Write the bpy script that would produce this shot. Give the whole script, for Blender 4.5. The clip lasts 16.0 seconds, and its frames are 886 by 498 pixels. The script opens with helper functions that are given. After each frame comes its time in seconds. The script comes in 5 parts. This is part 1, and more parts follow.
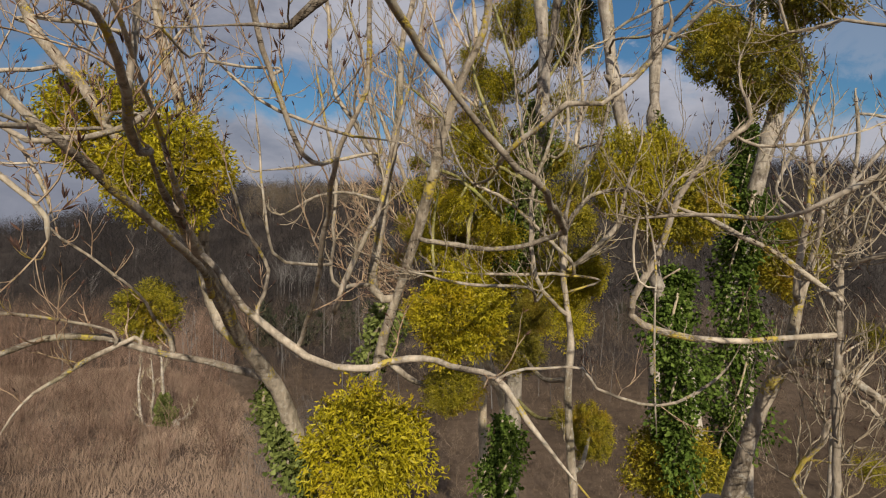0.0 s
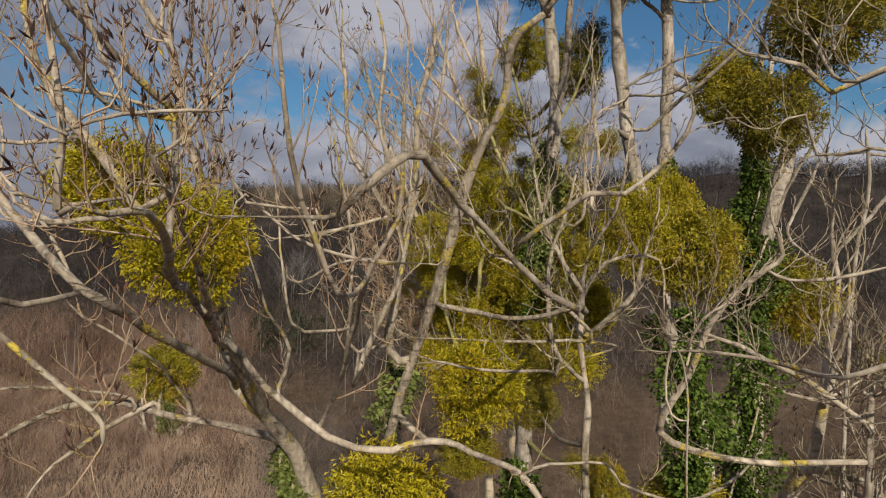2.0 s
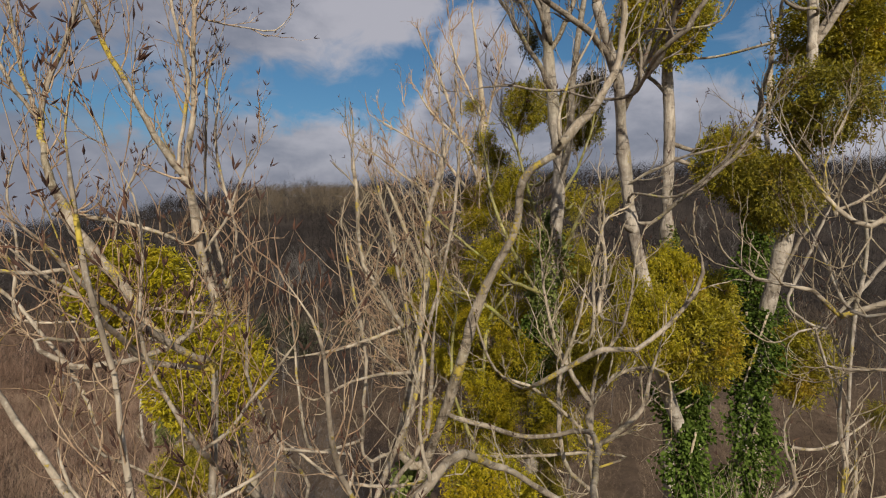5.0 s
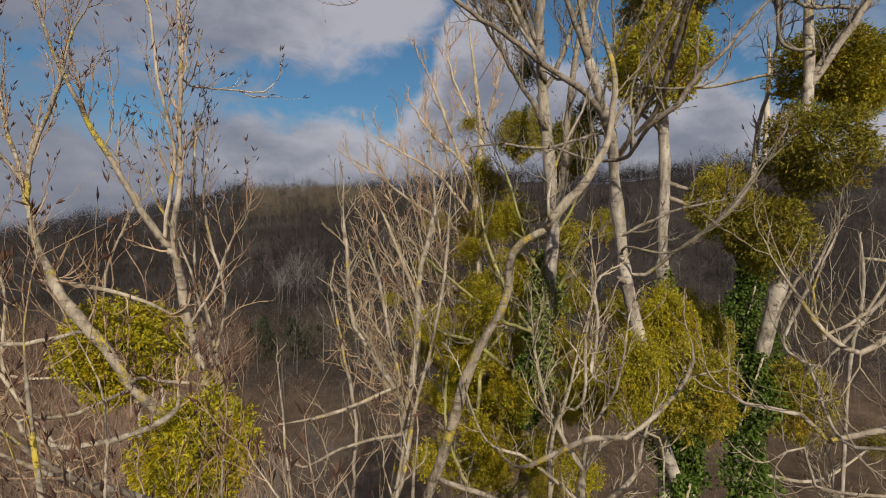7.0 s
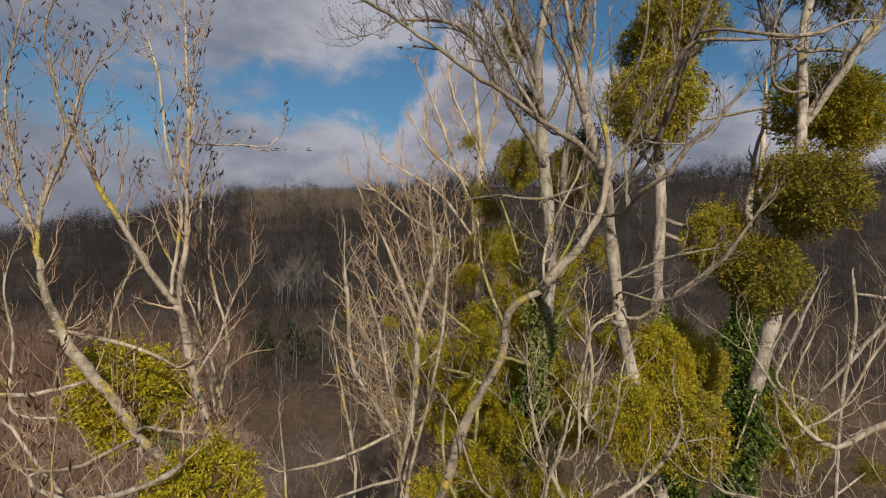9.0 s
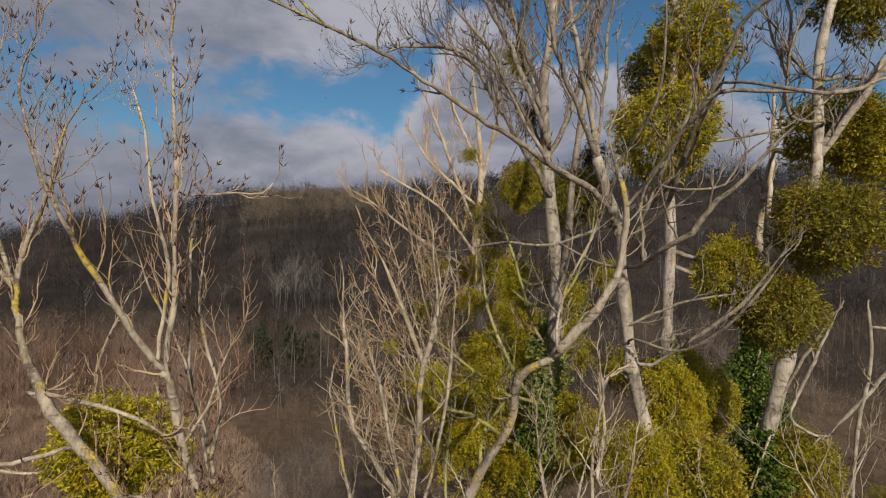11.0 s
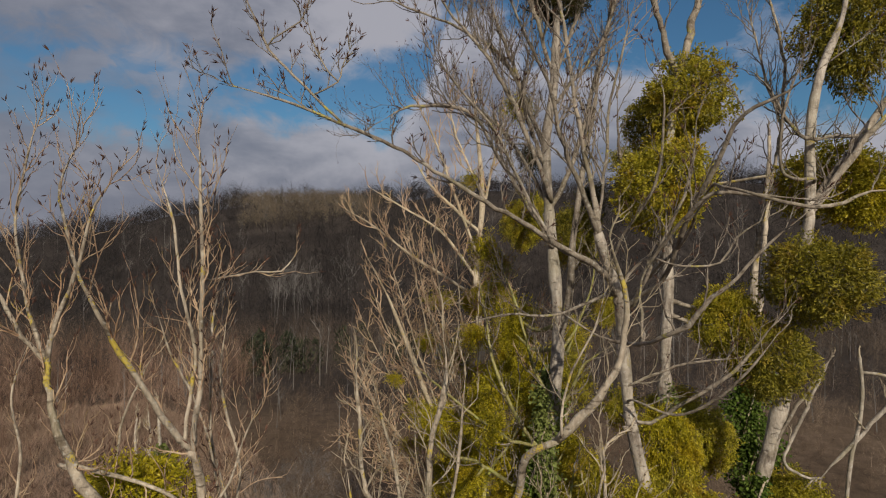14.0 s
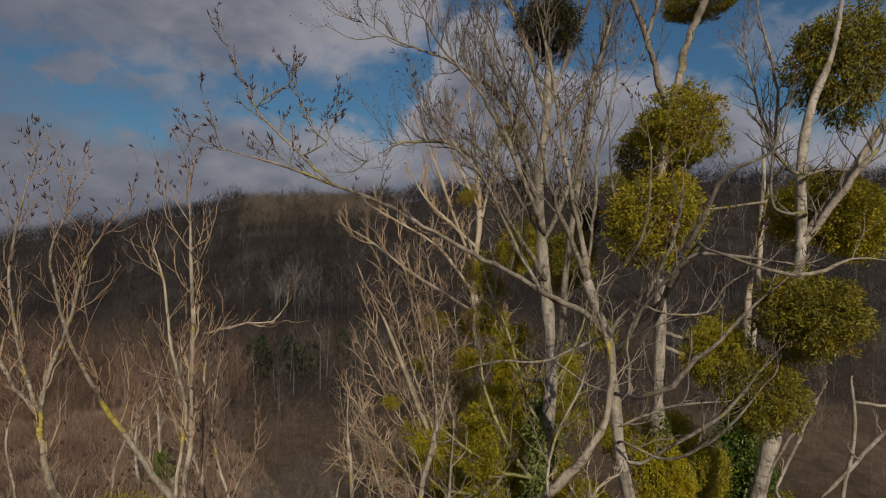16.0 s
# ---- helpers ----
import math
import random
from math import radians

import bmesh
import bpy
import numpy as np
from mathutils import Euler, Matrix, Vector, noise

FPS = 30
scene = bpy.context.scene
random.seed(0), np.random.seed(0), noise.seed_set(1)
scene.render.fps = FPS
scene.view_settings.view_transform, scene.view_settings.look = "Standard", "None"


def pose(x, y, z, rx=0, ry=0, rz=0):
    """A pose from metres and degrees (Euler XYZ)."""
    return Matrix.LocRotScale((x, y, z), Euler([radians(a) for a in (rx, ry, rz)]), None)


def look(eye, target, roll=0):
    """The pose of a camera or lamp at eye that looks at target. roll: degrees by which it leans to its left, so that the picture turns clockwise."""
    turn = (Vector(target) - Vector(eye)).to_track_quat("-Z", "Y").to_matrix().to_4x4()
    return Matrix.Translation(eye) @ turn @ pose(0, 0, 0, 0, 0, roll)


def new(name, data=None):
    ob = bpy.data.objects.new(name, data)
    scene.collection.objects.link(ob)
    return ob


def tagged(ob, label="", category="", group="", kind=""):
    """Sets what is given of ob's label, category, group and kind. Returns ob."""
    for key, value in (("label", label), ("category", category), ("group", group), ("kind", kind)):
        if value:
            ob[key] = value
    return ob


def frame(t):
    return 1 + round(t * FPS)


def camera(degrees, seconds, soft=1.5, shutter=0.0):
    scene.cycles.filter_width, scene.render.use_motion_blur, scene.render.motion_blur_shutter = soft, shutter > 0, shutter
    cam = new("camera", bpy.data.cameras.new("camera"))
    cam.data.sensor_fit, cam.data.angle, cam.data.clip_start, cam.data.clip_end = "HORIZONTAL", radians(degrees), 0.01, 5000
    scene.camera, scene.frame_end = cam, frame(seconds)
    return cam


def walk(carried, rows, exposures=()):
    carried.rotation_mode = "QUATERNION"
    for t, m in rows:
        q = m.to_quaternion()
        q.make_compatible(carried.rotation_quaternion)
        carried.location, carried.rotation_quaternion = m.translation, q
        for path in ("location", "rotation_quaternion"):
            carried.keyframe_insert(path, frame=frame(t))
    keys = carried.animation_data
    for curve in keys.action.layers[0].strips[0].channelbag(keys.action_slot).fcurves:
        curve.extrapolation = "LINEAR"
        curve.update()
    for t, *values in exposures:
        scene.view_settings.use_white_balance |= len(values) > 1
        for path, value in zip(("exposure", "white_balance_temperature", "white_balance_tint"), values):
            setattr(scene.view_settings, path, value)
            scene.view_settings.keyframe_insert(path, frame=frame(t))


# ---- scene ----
BASE = 12.0
cam = camera(75, 16.0, 1.15)
PATH = [
    (0.0, pose(0.000, 0.000, BASE + 0.000, 89.82, -0.06, 0.28)),
    (0.5, pose(-0.065, -0.048, BASE + 0.147, 89.89, -0.17, 0.19)),
    (1.0, pose(-0.095, -0.061, BASE + 0.244, 89.92, -0.22, 0.23)),
    (1.5, pose(-0.115, -0.045, BASE + 0.342, 89.91, -0.18, 0.27)),
    (2.0, pose(-0.111, -0.014, BASE + 0.458, 89.98, -0.08, 0.44)),
    (2.5, pose(-0.133, 0.008, BASE + 0.602, 89.92, -0.07, 0.40)),
    (3.0, pose(-0.193, -0.026, BASE + 0.778, 89.89, -0.00, 0.17)),
    (3.5, pose(-0.224, -0.071, BASE + 0.936, 89.77, 0.20, 0.04)),
    (4.0, pose(-0.226, -0.093, BASE + 1.068, 89.87, 0.38, 0.00)),
    (6.5, pose(-0.178, -0.094, BASE + 1.650, 89.71, 0.37, 0.04)),
    (7.0, pose(-0.151, -0.053, BASE + 1.770, 89.73, 0.41, 0.00)),
    (7.5, pose(-0.138, -0.050, BASE + 1.868, 89.84, 0.36, -0.01)),
    (8.0, pose(-0.138, -0.092, BASE + 1.950, 89.89, 0.18, -0.02)),
    (8.5, pose(-0.127, -0.155, BASE + 2.027, 89.93, 0.03, -0.01)),
    (9.0, pose(-0.140, -0.165, BASE + 2.132, 90.01, -0.02, 0.00)),
    (11.5, pose(-0.185, 0.102, BASE + 2.591, 89.97, -0.01, -0.20)),
    (12.0, pose(-0.184, 0.072, BASE + 2.671, 90.07, -0.11, -0.17)),
    (12.5, pose(-0.173, 0.001, BASE + 2.750, 90.15, -0.26, -0.15)),
    (13.0, pose(-0.181, -0.067, BASE + 2.833, 90.22, -0.20, -0.14)),
    (13.5, pose(-0.238, -0.126, BASE + 2.935, 90.22, -0.11, -0.17)),
    (14.0, pose(-0.267, -0.146, BASE + 3.050, 90.24, -0.11, -0.33)),
    (14.5, pose(-0.247, -0.166, BASE + 3.144, 90.26, -0.12, -0.38)),
    (15.0, pose(-0.219, -0.182, BASE + 3.233, 90.26, -0.04, -0.26)),
    (15.5, pose(-0.183, -0.195, BASE + 3.324, 90.26, 0.02, -0.24)),
    (16.0, pose(-0.183, -0.186, BASE + 3.421, 90.33, 0.01, -0.26)),
]
walk(cam, PATH, [(0.0, 0.06), (4.0, 0.0), (12.5, -0.06), (14.0, -0.2), (16.0, -0.6)])



# ---- world and sun ----
SUN_DIR = Vector((-0.17, 0.86, -0.46)).normalized()      # the way the light travels
world = bpy.data.worlds.new("sky")
scene.world = world
world.use_nodes = True
nt = world.node_tree
nt.nodes.clear()


class Nodes:
    """Short hand for making nodes in one tree."""

    def __init__(self, tree):
        self.tree = tree

    def add(self, kind, inputs=None, **settings):
        n = self.tree.nodes.new(kind)
        for k, v in settings.items():
            setattr(n, k, v)
        for k, v in (inputs or {}).items():
            if isinstance(v, bpy.types.NodeSocket):
                self.tree.links.new(v, n.inputs[k])
            else:
                n.inputs[k].default_value = v
        return n

    def math(self, op, a, b=0.0, c=0.0):
        return self.add("ShaderNodeMath", {0: a, 1: b, 2: c}, operation=op).outputs[0]

    def mix(self, f, a, b):
        return self.add("ShaderNodeMix", {0: f, 6: a, 7: b}, data_type="RGBA").outputs[2]

    def ramp(self, f, *stops):
        n = self.add("ShaderNodeValToRGB", {0: f})
        e = n.color_ramp.elements
        e[0].position, e[0].color = stops[0][0], (*stops[0][1], 1)
        e[1].position, e[1].color = stops[-1][0], (*stops[-1][1], 1)
        for p, col in stops[1:-1]:
            e.new(p).color = (*col, 1)
        return n.outputs[0]

    def noise(self, vec, scale, detail=4.0, rough=0.55, distort=0.0):
        return self.add("ShaderNodeTexNoise", {"Vector": vec, "Scale": scale, "Detail": detail, "Roughness": rough, "Distortion": distort}).outputs[0]

    def smooth(self, v, lo, hi):
        return self.add("ShaderNodeMapRange", {0: v, 1: lo, 2: hi}, interpolation_type="SMOOTHSTEP").outputs[0]


def sky_blob(N, sep, x, y, sx, sy):
    """A soft oval in the sky round the direction (x, 1, y), 1 in its middle and 0 outside."""
    dx = N.math("SUBTRACT", sep.outputs[0], N.math("MULTIPLY", sep.outputs[1], x))
    dz = N.math("SUBTRACT", sep.outputs[2], N.math("MULTIPLY", sep.outputs[1], y))
    a = N.math("POWER", N.math("DIVIDE", dx, sx), 2.0)
    b = N.math("POWER", N.math("DIVIDE", dz, sy), 2.0)
    return N.smooth(N.math("ADD", a, b), 1.0, 0.0)


def sky_edge(N, sep, *points):
    """A cloud edge over the whole sky: the height of the line at each bearing, from (x, z) directions with y = 1."""
    stops = []
    for x, z in points:
        k = 1 / math.sqrt(1 + x * x + z * z)
        stops.append((0.5 + 0.5 * x * k, (z * k,) * 3))
    return N.ramp(N.math("MULTIPLY_ADD", sep.outputs[0], 0.5, 0.5), *stops)


W_ = Nodes(nt)
coord = W_.add("ShaderNodeTexCoord").outputs["Generated"]
sep = W_.add("ShaderNodeSeparateXYZ", {0: coord})
height = sep.outputs[2]
sky = W_.add("ShaderNodeTexSky", sky_type="NISHITA", sun_disc=False)
sky.sun_elevation = math.asin(-SUN_DIR.z)
sky.sun_rotation = math.atan2(-SUN_DIR.x, -SUN_DIR.y)
sky.altitude, sky.air_density, sky.dust_density, sky.ozone_density = 200, 1.2, 0.6, 2.0
wide = W_.add("ShaderNodeMapping", {0: coord, 3: (1.0, 1.0, 1.7)}).outputs[0]
puff = W_.noise(wide, 5.2, 8.0, 0.55, 0.3)
billow = W_.noise(W_.add("ShaderNodeMapping", {0: coord, 1: (3.1, 0.4, 0.7), 3: (1.0, 1.0, 1.5)}).outputs[0], 15.0, 7.0, 0.6, 0.5)
rough_edge = W_.math("ADD", W_.math("MULTIPLY", W_.math("SUBTRACT", puff, 0.5), 0.16), W_.math("MULTIPLY", W_.math("SUBTRACT", billow, 0.5), 0.12))
# the bank that lies over the ridge, the sheet overhead, and the blue between them
bank_top = sky_edge(W_, sep, (-1.6, 0.20), (-0.78, 0.255), (-0.66, 0.215), (-0.52, 0.225), (-0.36, 0.255), (-0.22, 0.232), (-0.09, 0.205), (-0.03, 0.29), (0.02, 0.40), (0.085, 0.40), (0.14, 0.345), (0.30, 0.305), (0.50, 0.30), (0.62, 0.24), (0.76, 0.20), (1.6, 0.25))
sheet_base = sky_edge(W_, sep, (-1.6, 0.34), (-0.78, 0.36), (-0.60, 0.35), (-0.42, 0.315), (-0.22, 0.305), (-0.11, 0.33), (-0.03, 0.375), (0.03, 0.46), (0.12, 0.56), (0.60, 0.60), (1.6, 0.48))
bank = W_.smooth(W_.math("ADD", W_.math("SUBTRACT", bank_top, height), rough_edge), -0.022, 0.030)
sheet = W_.smooth(W_.math("ADD", W_.math("SUBTRACT", height, sheet_base), rough_edge), -0.035, 0.035)
mask = W_.math("MAXIMUM", bank, sheet)
for bx, by, sx, sy, power in ((-0.63, 0.325, 0.055, 0.024, 0.9), (-0.50, 0.29, 0.06, 0.022, 0.7), (-0.40, 0.27, 0.10, 0.03, 0.5), (0.66, 0.36, 0.14, 0.05, 0.35)):
    wisp = W_.smooth(W_.math("MULTIPLY_ADD", W_.math("SUBTRACT", billow, 0.5), 2.6, W_.math("MULTIPLY", sky_blob(W_, sep, bx, by, sx * 1.5, sy * 1.6), 0.8)), 0.30, 0.85)
    mask = W_.math("MAXIMUM", mask, W_.math("MULTIPLY", wisp, power))
veil = W_.math("MULTIPLY", W_.smooth(sep.outputs[0], -0.18, -0.55), W_.smooth(puff, 0.35, 0.65))
mask = W_.math("MAXIMUM", mask, W_.math("MULTIPLY", veil, 0.72))
lump = W_.noise(W_.add("ShaderNodeMapping", {0: coord, 1: (0.0, 0.0, 0.06), 3: (1.0, 1.0, 2.2)}).outputs[0], 6.0, 6.0, 0.55, 0.3)
crest = W_.smooth(W_.math("ADD", W_.math("SUBTRACT", bank_top, height), W_.math("MULTIPLY", rough_edge, 1.2)), 0.10, 0.0)
lift = W_.math("MULTIPLY", crest, W_.smooth(sep.outputs[0], -0.35, -0.02))
shade = W_.smooth(W_.math("ADD", W_.math("MULTIPLY", W_.math("ADD", lump, W_.math("MULTIPLY", W_.math("SUBTRACT", billow, 0.5), 0.35)), 1.0), W_.math("MULTIPLY", lift, 0.32)), 0.30, 0.80)
shade = W_.math("MULTIPLY", shade, W_.math("SUBTRACT", 1.0, W_.math("MULTIPLY", W_.smooth(sep.outputs[0], -0.22, -0.62), 0.62)))
cloud = W_.mix(shade, (0.285, 0.305, 0.382, 1), (0.635, 0.625, 0.695, 1))
blue = W_.add("ShaderNodeVectorMath", {0: sky.outputs[0], 1: (0.050, 0.080, 0.098)}, operation="MULTIPLY").outputs[0]
low = W_.smooth(height, 0.20, 0.07)
blue = W_.mix(W_.math("MULTIPLY", low, 0.9), blue, (0.40, 0.42, 0.50, 1))
both = W_.mix(W_.math("MULTIPLY", mask, 0.94), blue, cloud)
back = W_.add("ShaderNodeBackground", {0: both, 1: 0.70})
W_.add("ShaderNodeOutputWorld", {0: back.outputs[0]})

sun = new("sun", bpy.data.lights.new("sun", "SUN"))
sun.data.energy, sun.data.angle, sun.data.color = 4.95, radians(0.6), (1.0, 0.885, 0.71)
sun.matrix_world = look((0, 0, 60), Vector((0, 0, 60)) + SUN_DIR)


# ---- materials ----
def material(name):
    m = bpy.data.materials.new(name)
    m.use_nodes = True
    m.node_tree.nodes.clear()
    return m, Nodes(m.node_tree)


def finish(N, color, rough=0.8, bump=None, strength=0.3, dist=0.01, spec=0.3, through_light=0.0):
    ins = {"Base Color": color, "Roughness": rough, "Specular IOR Level": spec}
    if bump is not None:
        ins["Normal"] = N.add("ShaderNodeBump", {"Height": bump, "Strength": strength, "Distance": dist}).outputs[0]
    out = N.add("ShaderNodeBsdfPrincipled", ins).outputs[0]
    if through_light:
        t = N.add("ShaderNodeBsdfTranslucent", {0: color}).outputs[0]
        out = N.add("ShaderNodeMixShader", {0: through_light, 1: out, 2: t}).outputs[0]
    N.add("ShaderNodeOutputMaterial", {0: out})


def bark(name, dark, pale, lichen=0.5, lichen_color=(0.42, 0.31, 0.03), grain=26.0):
    """Bark with long cracks, blotches and crusts of lichen."""
    m, N = material(name)
    P = N.add("ShaderNodeNewGeometry").outputs["Position"]
    rnd = N.add("ShaderNodeObjectInfo").outputs["Random"]
    stretch = N.add("ShaderNodeMapping", {0: P, 3: (1.0, 1.0, 0.3)}).outputs[0]
    big = N.noise(P, 3.0, 4.0)
    small = N.noise(stretch, grain, 6.0, 0.65)
    f = N.math("ADD", N.math("MULTIPLY", big, 0.5), N.math("MULTIPLY", small, 0.5))
    base = N.ramp(f, (0.36, dark), (0.5, tuple((a + b) / 2 for a, b in zip(dark, pale))), (0.64, pale))
    tone = N.math("MULTIPLY_ADD", rnd, 0.3, 0.85)
    base = N.add("ShaderNodeVectorMath", {0: base, 3: tone}, operation="SCALE").outputs[0]
    patch = N.math("ADD", N.math("MULTIPLY", N.noise(P, 5.0, 2.0), 0.62), N.math("MULTIPLY", N.noise(P, 60.0, 4.0, 0.65), 0.38))
    lo = 0.645 - 0.09 * lichen
    crust = N.mix(N.noise(P, 14.0, 2.0), (*lichen_color, 1), (lichen_color[0] * 0.8, lichen_color[1] * 0.95, lichen_color[2] + 0.06, 1))
    algae = N.smooth(N.noise(P, 1.7, 3.0), 0.52, 0.72)
    base = N.mix(N.math("MULTIPLY", algae, 0.30), base, (0.16, 0.15, 0.06, 1))
    grey = N.smooth(N.noise(P, 38.0, 4.0, 0.6), 0.55, 0.66)
    base = N.mix(N.math("MULTIPLY", grey, 0.4), base, (0.46, 0.46, 0.42, 1))
    marks = N.smooth(N.noise(N.add("ShaderNodeMapping", {0: P, 3: (7.0, 7.0, 30.0)}).outputs[0], 1.0, 5.0, 0.65), 0.57, 0.66)
    base = N.mix(N.math("MULTIPLY", marks, 0.6), base, (*dark, 1))
    base = N.mix(N.math("MULTIPLY", N.smooth(patch, lo, lo + 0.05), 0.9), base, crust)
    rise = N.math("ADD", small, N.math("MULTIPLY", N.smooth(patch, lo, lo + 0.05), 0.35))
    finish(N, base, 0.88, N.math("SUBTRACT", rise, N.math("MULTIPLY", marks, 0.5)), 0.9, 0.012, 0.15)
    return m


def foliage(name, one, two, third, through_light=0.38, rough=0.45, rust=0.5, spec=0.3):
    """Leaves whose colour differs from leaf to leaf and from spray to spray."""
    m, N = material(name)
    geo = N.add("ShaderNodeNewGeometry")
    f = N.math("ADD", N.math("MULTIPLY", geo.outputs["Random Per Island"], 0.5), N.math("MULTIPLY", N.noise(geo.outputs["Position"], 13.0, 3.0), 0.55))
    base = N.ramp(f, (0.24, one), (0.52, two), (0.86, third))
    ochre = N.smooth(N.noise(geo.outputs["Position"], 2.6, 3.0), 0.50, 0.70)
    base = N.mix(N.math("MULTIPLY", ochre, rust), base, (two[0] * 1.45, two[1] * 0.92, two[2] * 0.8, 1))
    tone = N.math("MULTIPLY_ADD", N.add("ShaderNodeObjectInfo").outputs["Random"], 0.3, 0.85)
    base = N.add("ShaderNodeVectorMath", {0: base, 3: tone}, operation="SCALE").outputs[0]
    finish(N, base, rough, None, spec=spec, through_light=through_light)
    return m


def brush(name, one, two, third, scale=0.12, each=0.42, drift=0.75, crown=0.0, size=4.0):
    """Far twigs and dry stalks: a colour for each stalk, one for each crown of that size, and a slow drift over the land."""
    m, N = material(name)
    geo = N.add("ShaderNodeNewGeometry")
    P = geo.outputs["Position"]
    f = N.math("ADD", N.math("MULTIPLY", geo.outputs["Random Per Island"], each), N.math("MULTIPLY", N.noise(P, scale, 5.0), drift))
    if crown:
        flat = N.add("ShaderNodeMapping", {0: P, 3: (1.0, 1.0, 0.15)}).outputs[0]
        cell = N.add("ShaderNodeTexVoronoi", {"Vector": flat, "Scale": 1 / size}).outputs["Color"]
        one_crown = N.add("ShaderNodeSeparateXYZ", {0: cell}).outputs[0]
        f = N.math("MULTIPLY_ADD", N.math("SUBTRACT", one_crown, 0.5), crown, f)
    finish(N, N.ramp(f, (0.25, one), (0.55, two), (0.85, third)), 0.9, None, spec=0.1)
    return m


BARK = bark("poplar_bark", (0.085, 0.066, 0.048), (0.51, 0.44, 0.35), 0.9, (0.50, 0.36, 0.03))
BARK_PALE = bark("pale_bark", (0.13, 0.107, 0.088), (0.53, 0.475, 0.405), 0.45)
BARK_CROWN = bark("crown_bark", (0.075, 0.058, 0.043), (0.34, 0.295, 0.24), 0.6, (0.42, 0.35, 0.07))
BARK_MOSSY = bark("mossy_bark", (0.10, 0.095, 0.025), (0.40, 0.36, 0.15), 1.0, (0.34, 0.33, 0.05))
TWIG_DARK = bark("crown_twig_bark", (0.085, 0.068, 0.055), (0.34, 0.29, 0.24), 0.3, grain=60.0)
TWIG = bark("twig_bark", (0.20, 0.155, 0.10), (0.59, 0.505, 0.38), 0.4, grain=60.0)
TWIG_RED = bark("young_shoot_bark", (0.24, 0.135, 0.078), (0.57, 0.44, 0.305), 0.6, grain=60.0)
BUD = brush("bud_scales", (0.028, 0.019, 0.017), (0.062, 0.036, 0.029), (0.13, 0.070, 0.048), 6.0)
# the first tone is the same leaf with shade painted into it
MISTLETOE = [foliage("mistletoe_shaded", (0.018, 0.019, 0.006), (0.045, 0.043, 0.010), (0.10, 0.09, 0.018)),
             foliage("mistletoe_green", (0.060, 0.058, 0.008), (0.215, 0.195, 0.019), (0.47, 0.40, 0.052)),
             foliage("mistletoe_olive", (0.088, 0.084, 0.006), (0.295, 0.265, 0.018), (0.57, 0.485, 0.05)),
             foliage("mistletoe_yellow", (0.115, 0.105, 0.005), (0.350, 0.308, 0.011), (0.61, 0.51, 0.036), rust=0.25)]
STALK = brush("mistletoe_stalk", (0.06, 0.06, 0.02), (0.12, 0.11, 0.03), (0.2, 0.17, 0.05), 4.0)
IVY_DARK = foliage("ivy_dark", (0.020, 0.036, 0.006), (0.075, 0.122, 0.019), (0.18, 0.25, 0.055), 0.25, 0.75, 0.1, 0.08)
IVY_PALE = foliage("ivy_pale", (0.06, 0.08, 0.02), (0.14, 0.17, 0.045), (0.26, 0.30, 0.10), 0.25, 0.7, 0.1, 0.08)
# twigs on the hill, with the cloud shade over it put into the colours
SHADED_WOODS = brush("far_woods", (0.010, 0.0092, 0.0095), (0.0265, 0.0235, 0.0235), (0.078, 0.066, 0.062), 0.022, 0.26, 0.80, 0.34, 7.0)
# the hill's woods again, with sunlight put into a lighter tan
SUNLIT_WOODS = brush("sunlit_far_woods", (0.058, 0.047, 0.035), (0.132, 0.107, 0.078), (0.235, 0.193, 0.142), 0.03, 0.3, 0.8, 0.2, 6.0)
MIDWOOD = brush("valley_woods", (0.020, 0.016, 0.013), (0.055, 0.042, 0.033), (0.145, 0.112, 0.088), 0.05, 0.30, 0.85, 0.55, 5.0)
ASHES = brush("pale_trees", (0.055, 0.051, 0.050), (0.110, 0.103, 0.100), (0.215, 0.203, 0.195), 0.05)
SCRUB = brush("scrub_twigs", (0.033, 0.023, 0.016), (0.100, 0.070, 0.049), (0.28, 0.215, 0.155), 0.10, 0.40, 0.70, 0.40, 2.2)
THICKET = brush("thicket_twigs", (0.038, 0.023, 0.017), (0.130, 0.083, 0.060), (0.28, 0.195, 0.148), 0.06, 0.40, 0.70, 0.35, 2.6)
EVERGREEN = brush("evergreen_leaves", (0.012, 0.015, 0.010), (0.026, 0.031, 0.019), (0.055, 0.060, 0.036), 0.3)
STRAW = brush("dry_grass", (0.060, 0.041, 0.030), (0.190, 0.134, 0.099), (0.38, 0.285, 0.215), 0.10, 0.16, 1.08)


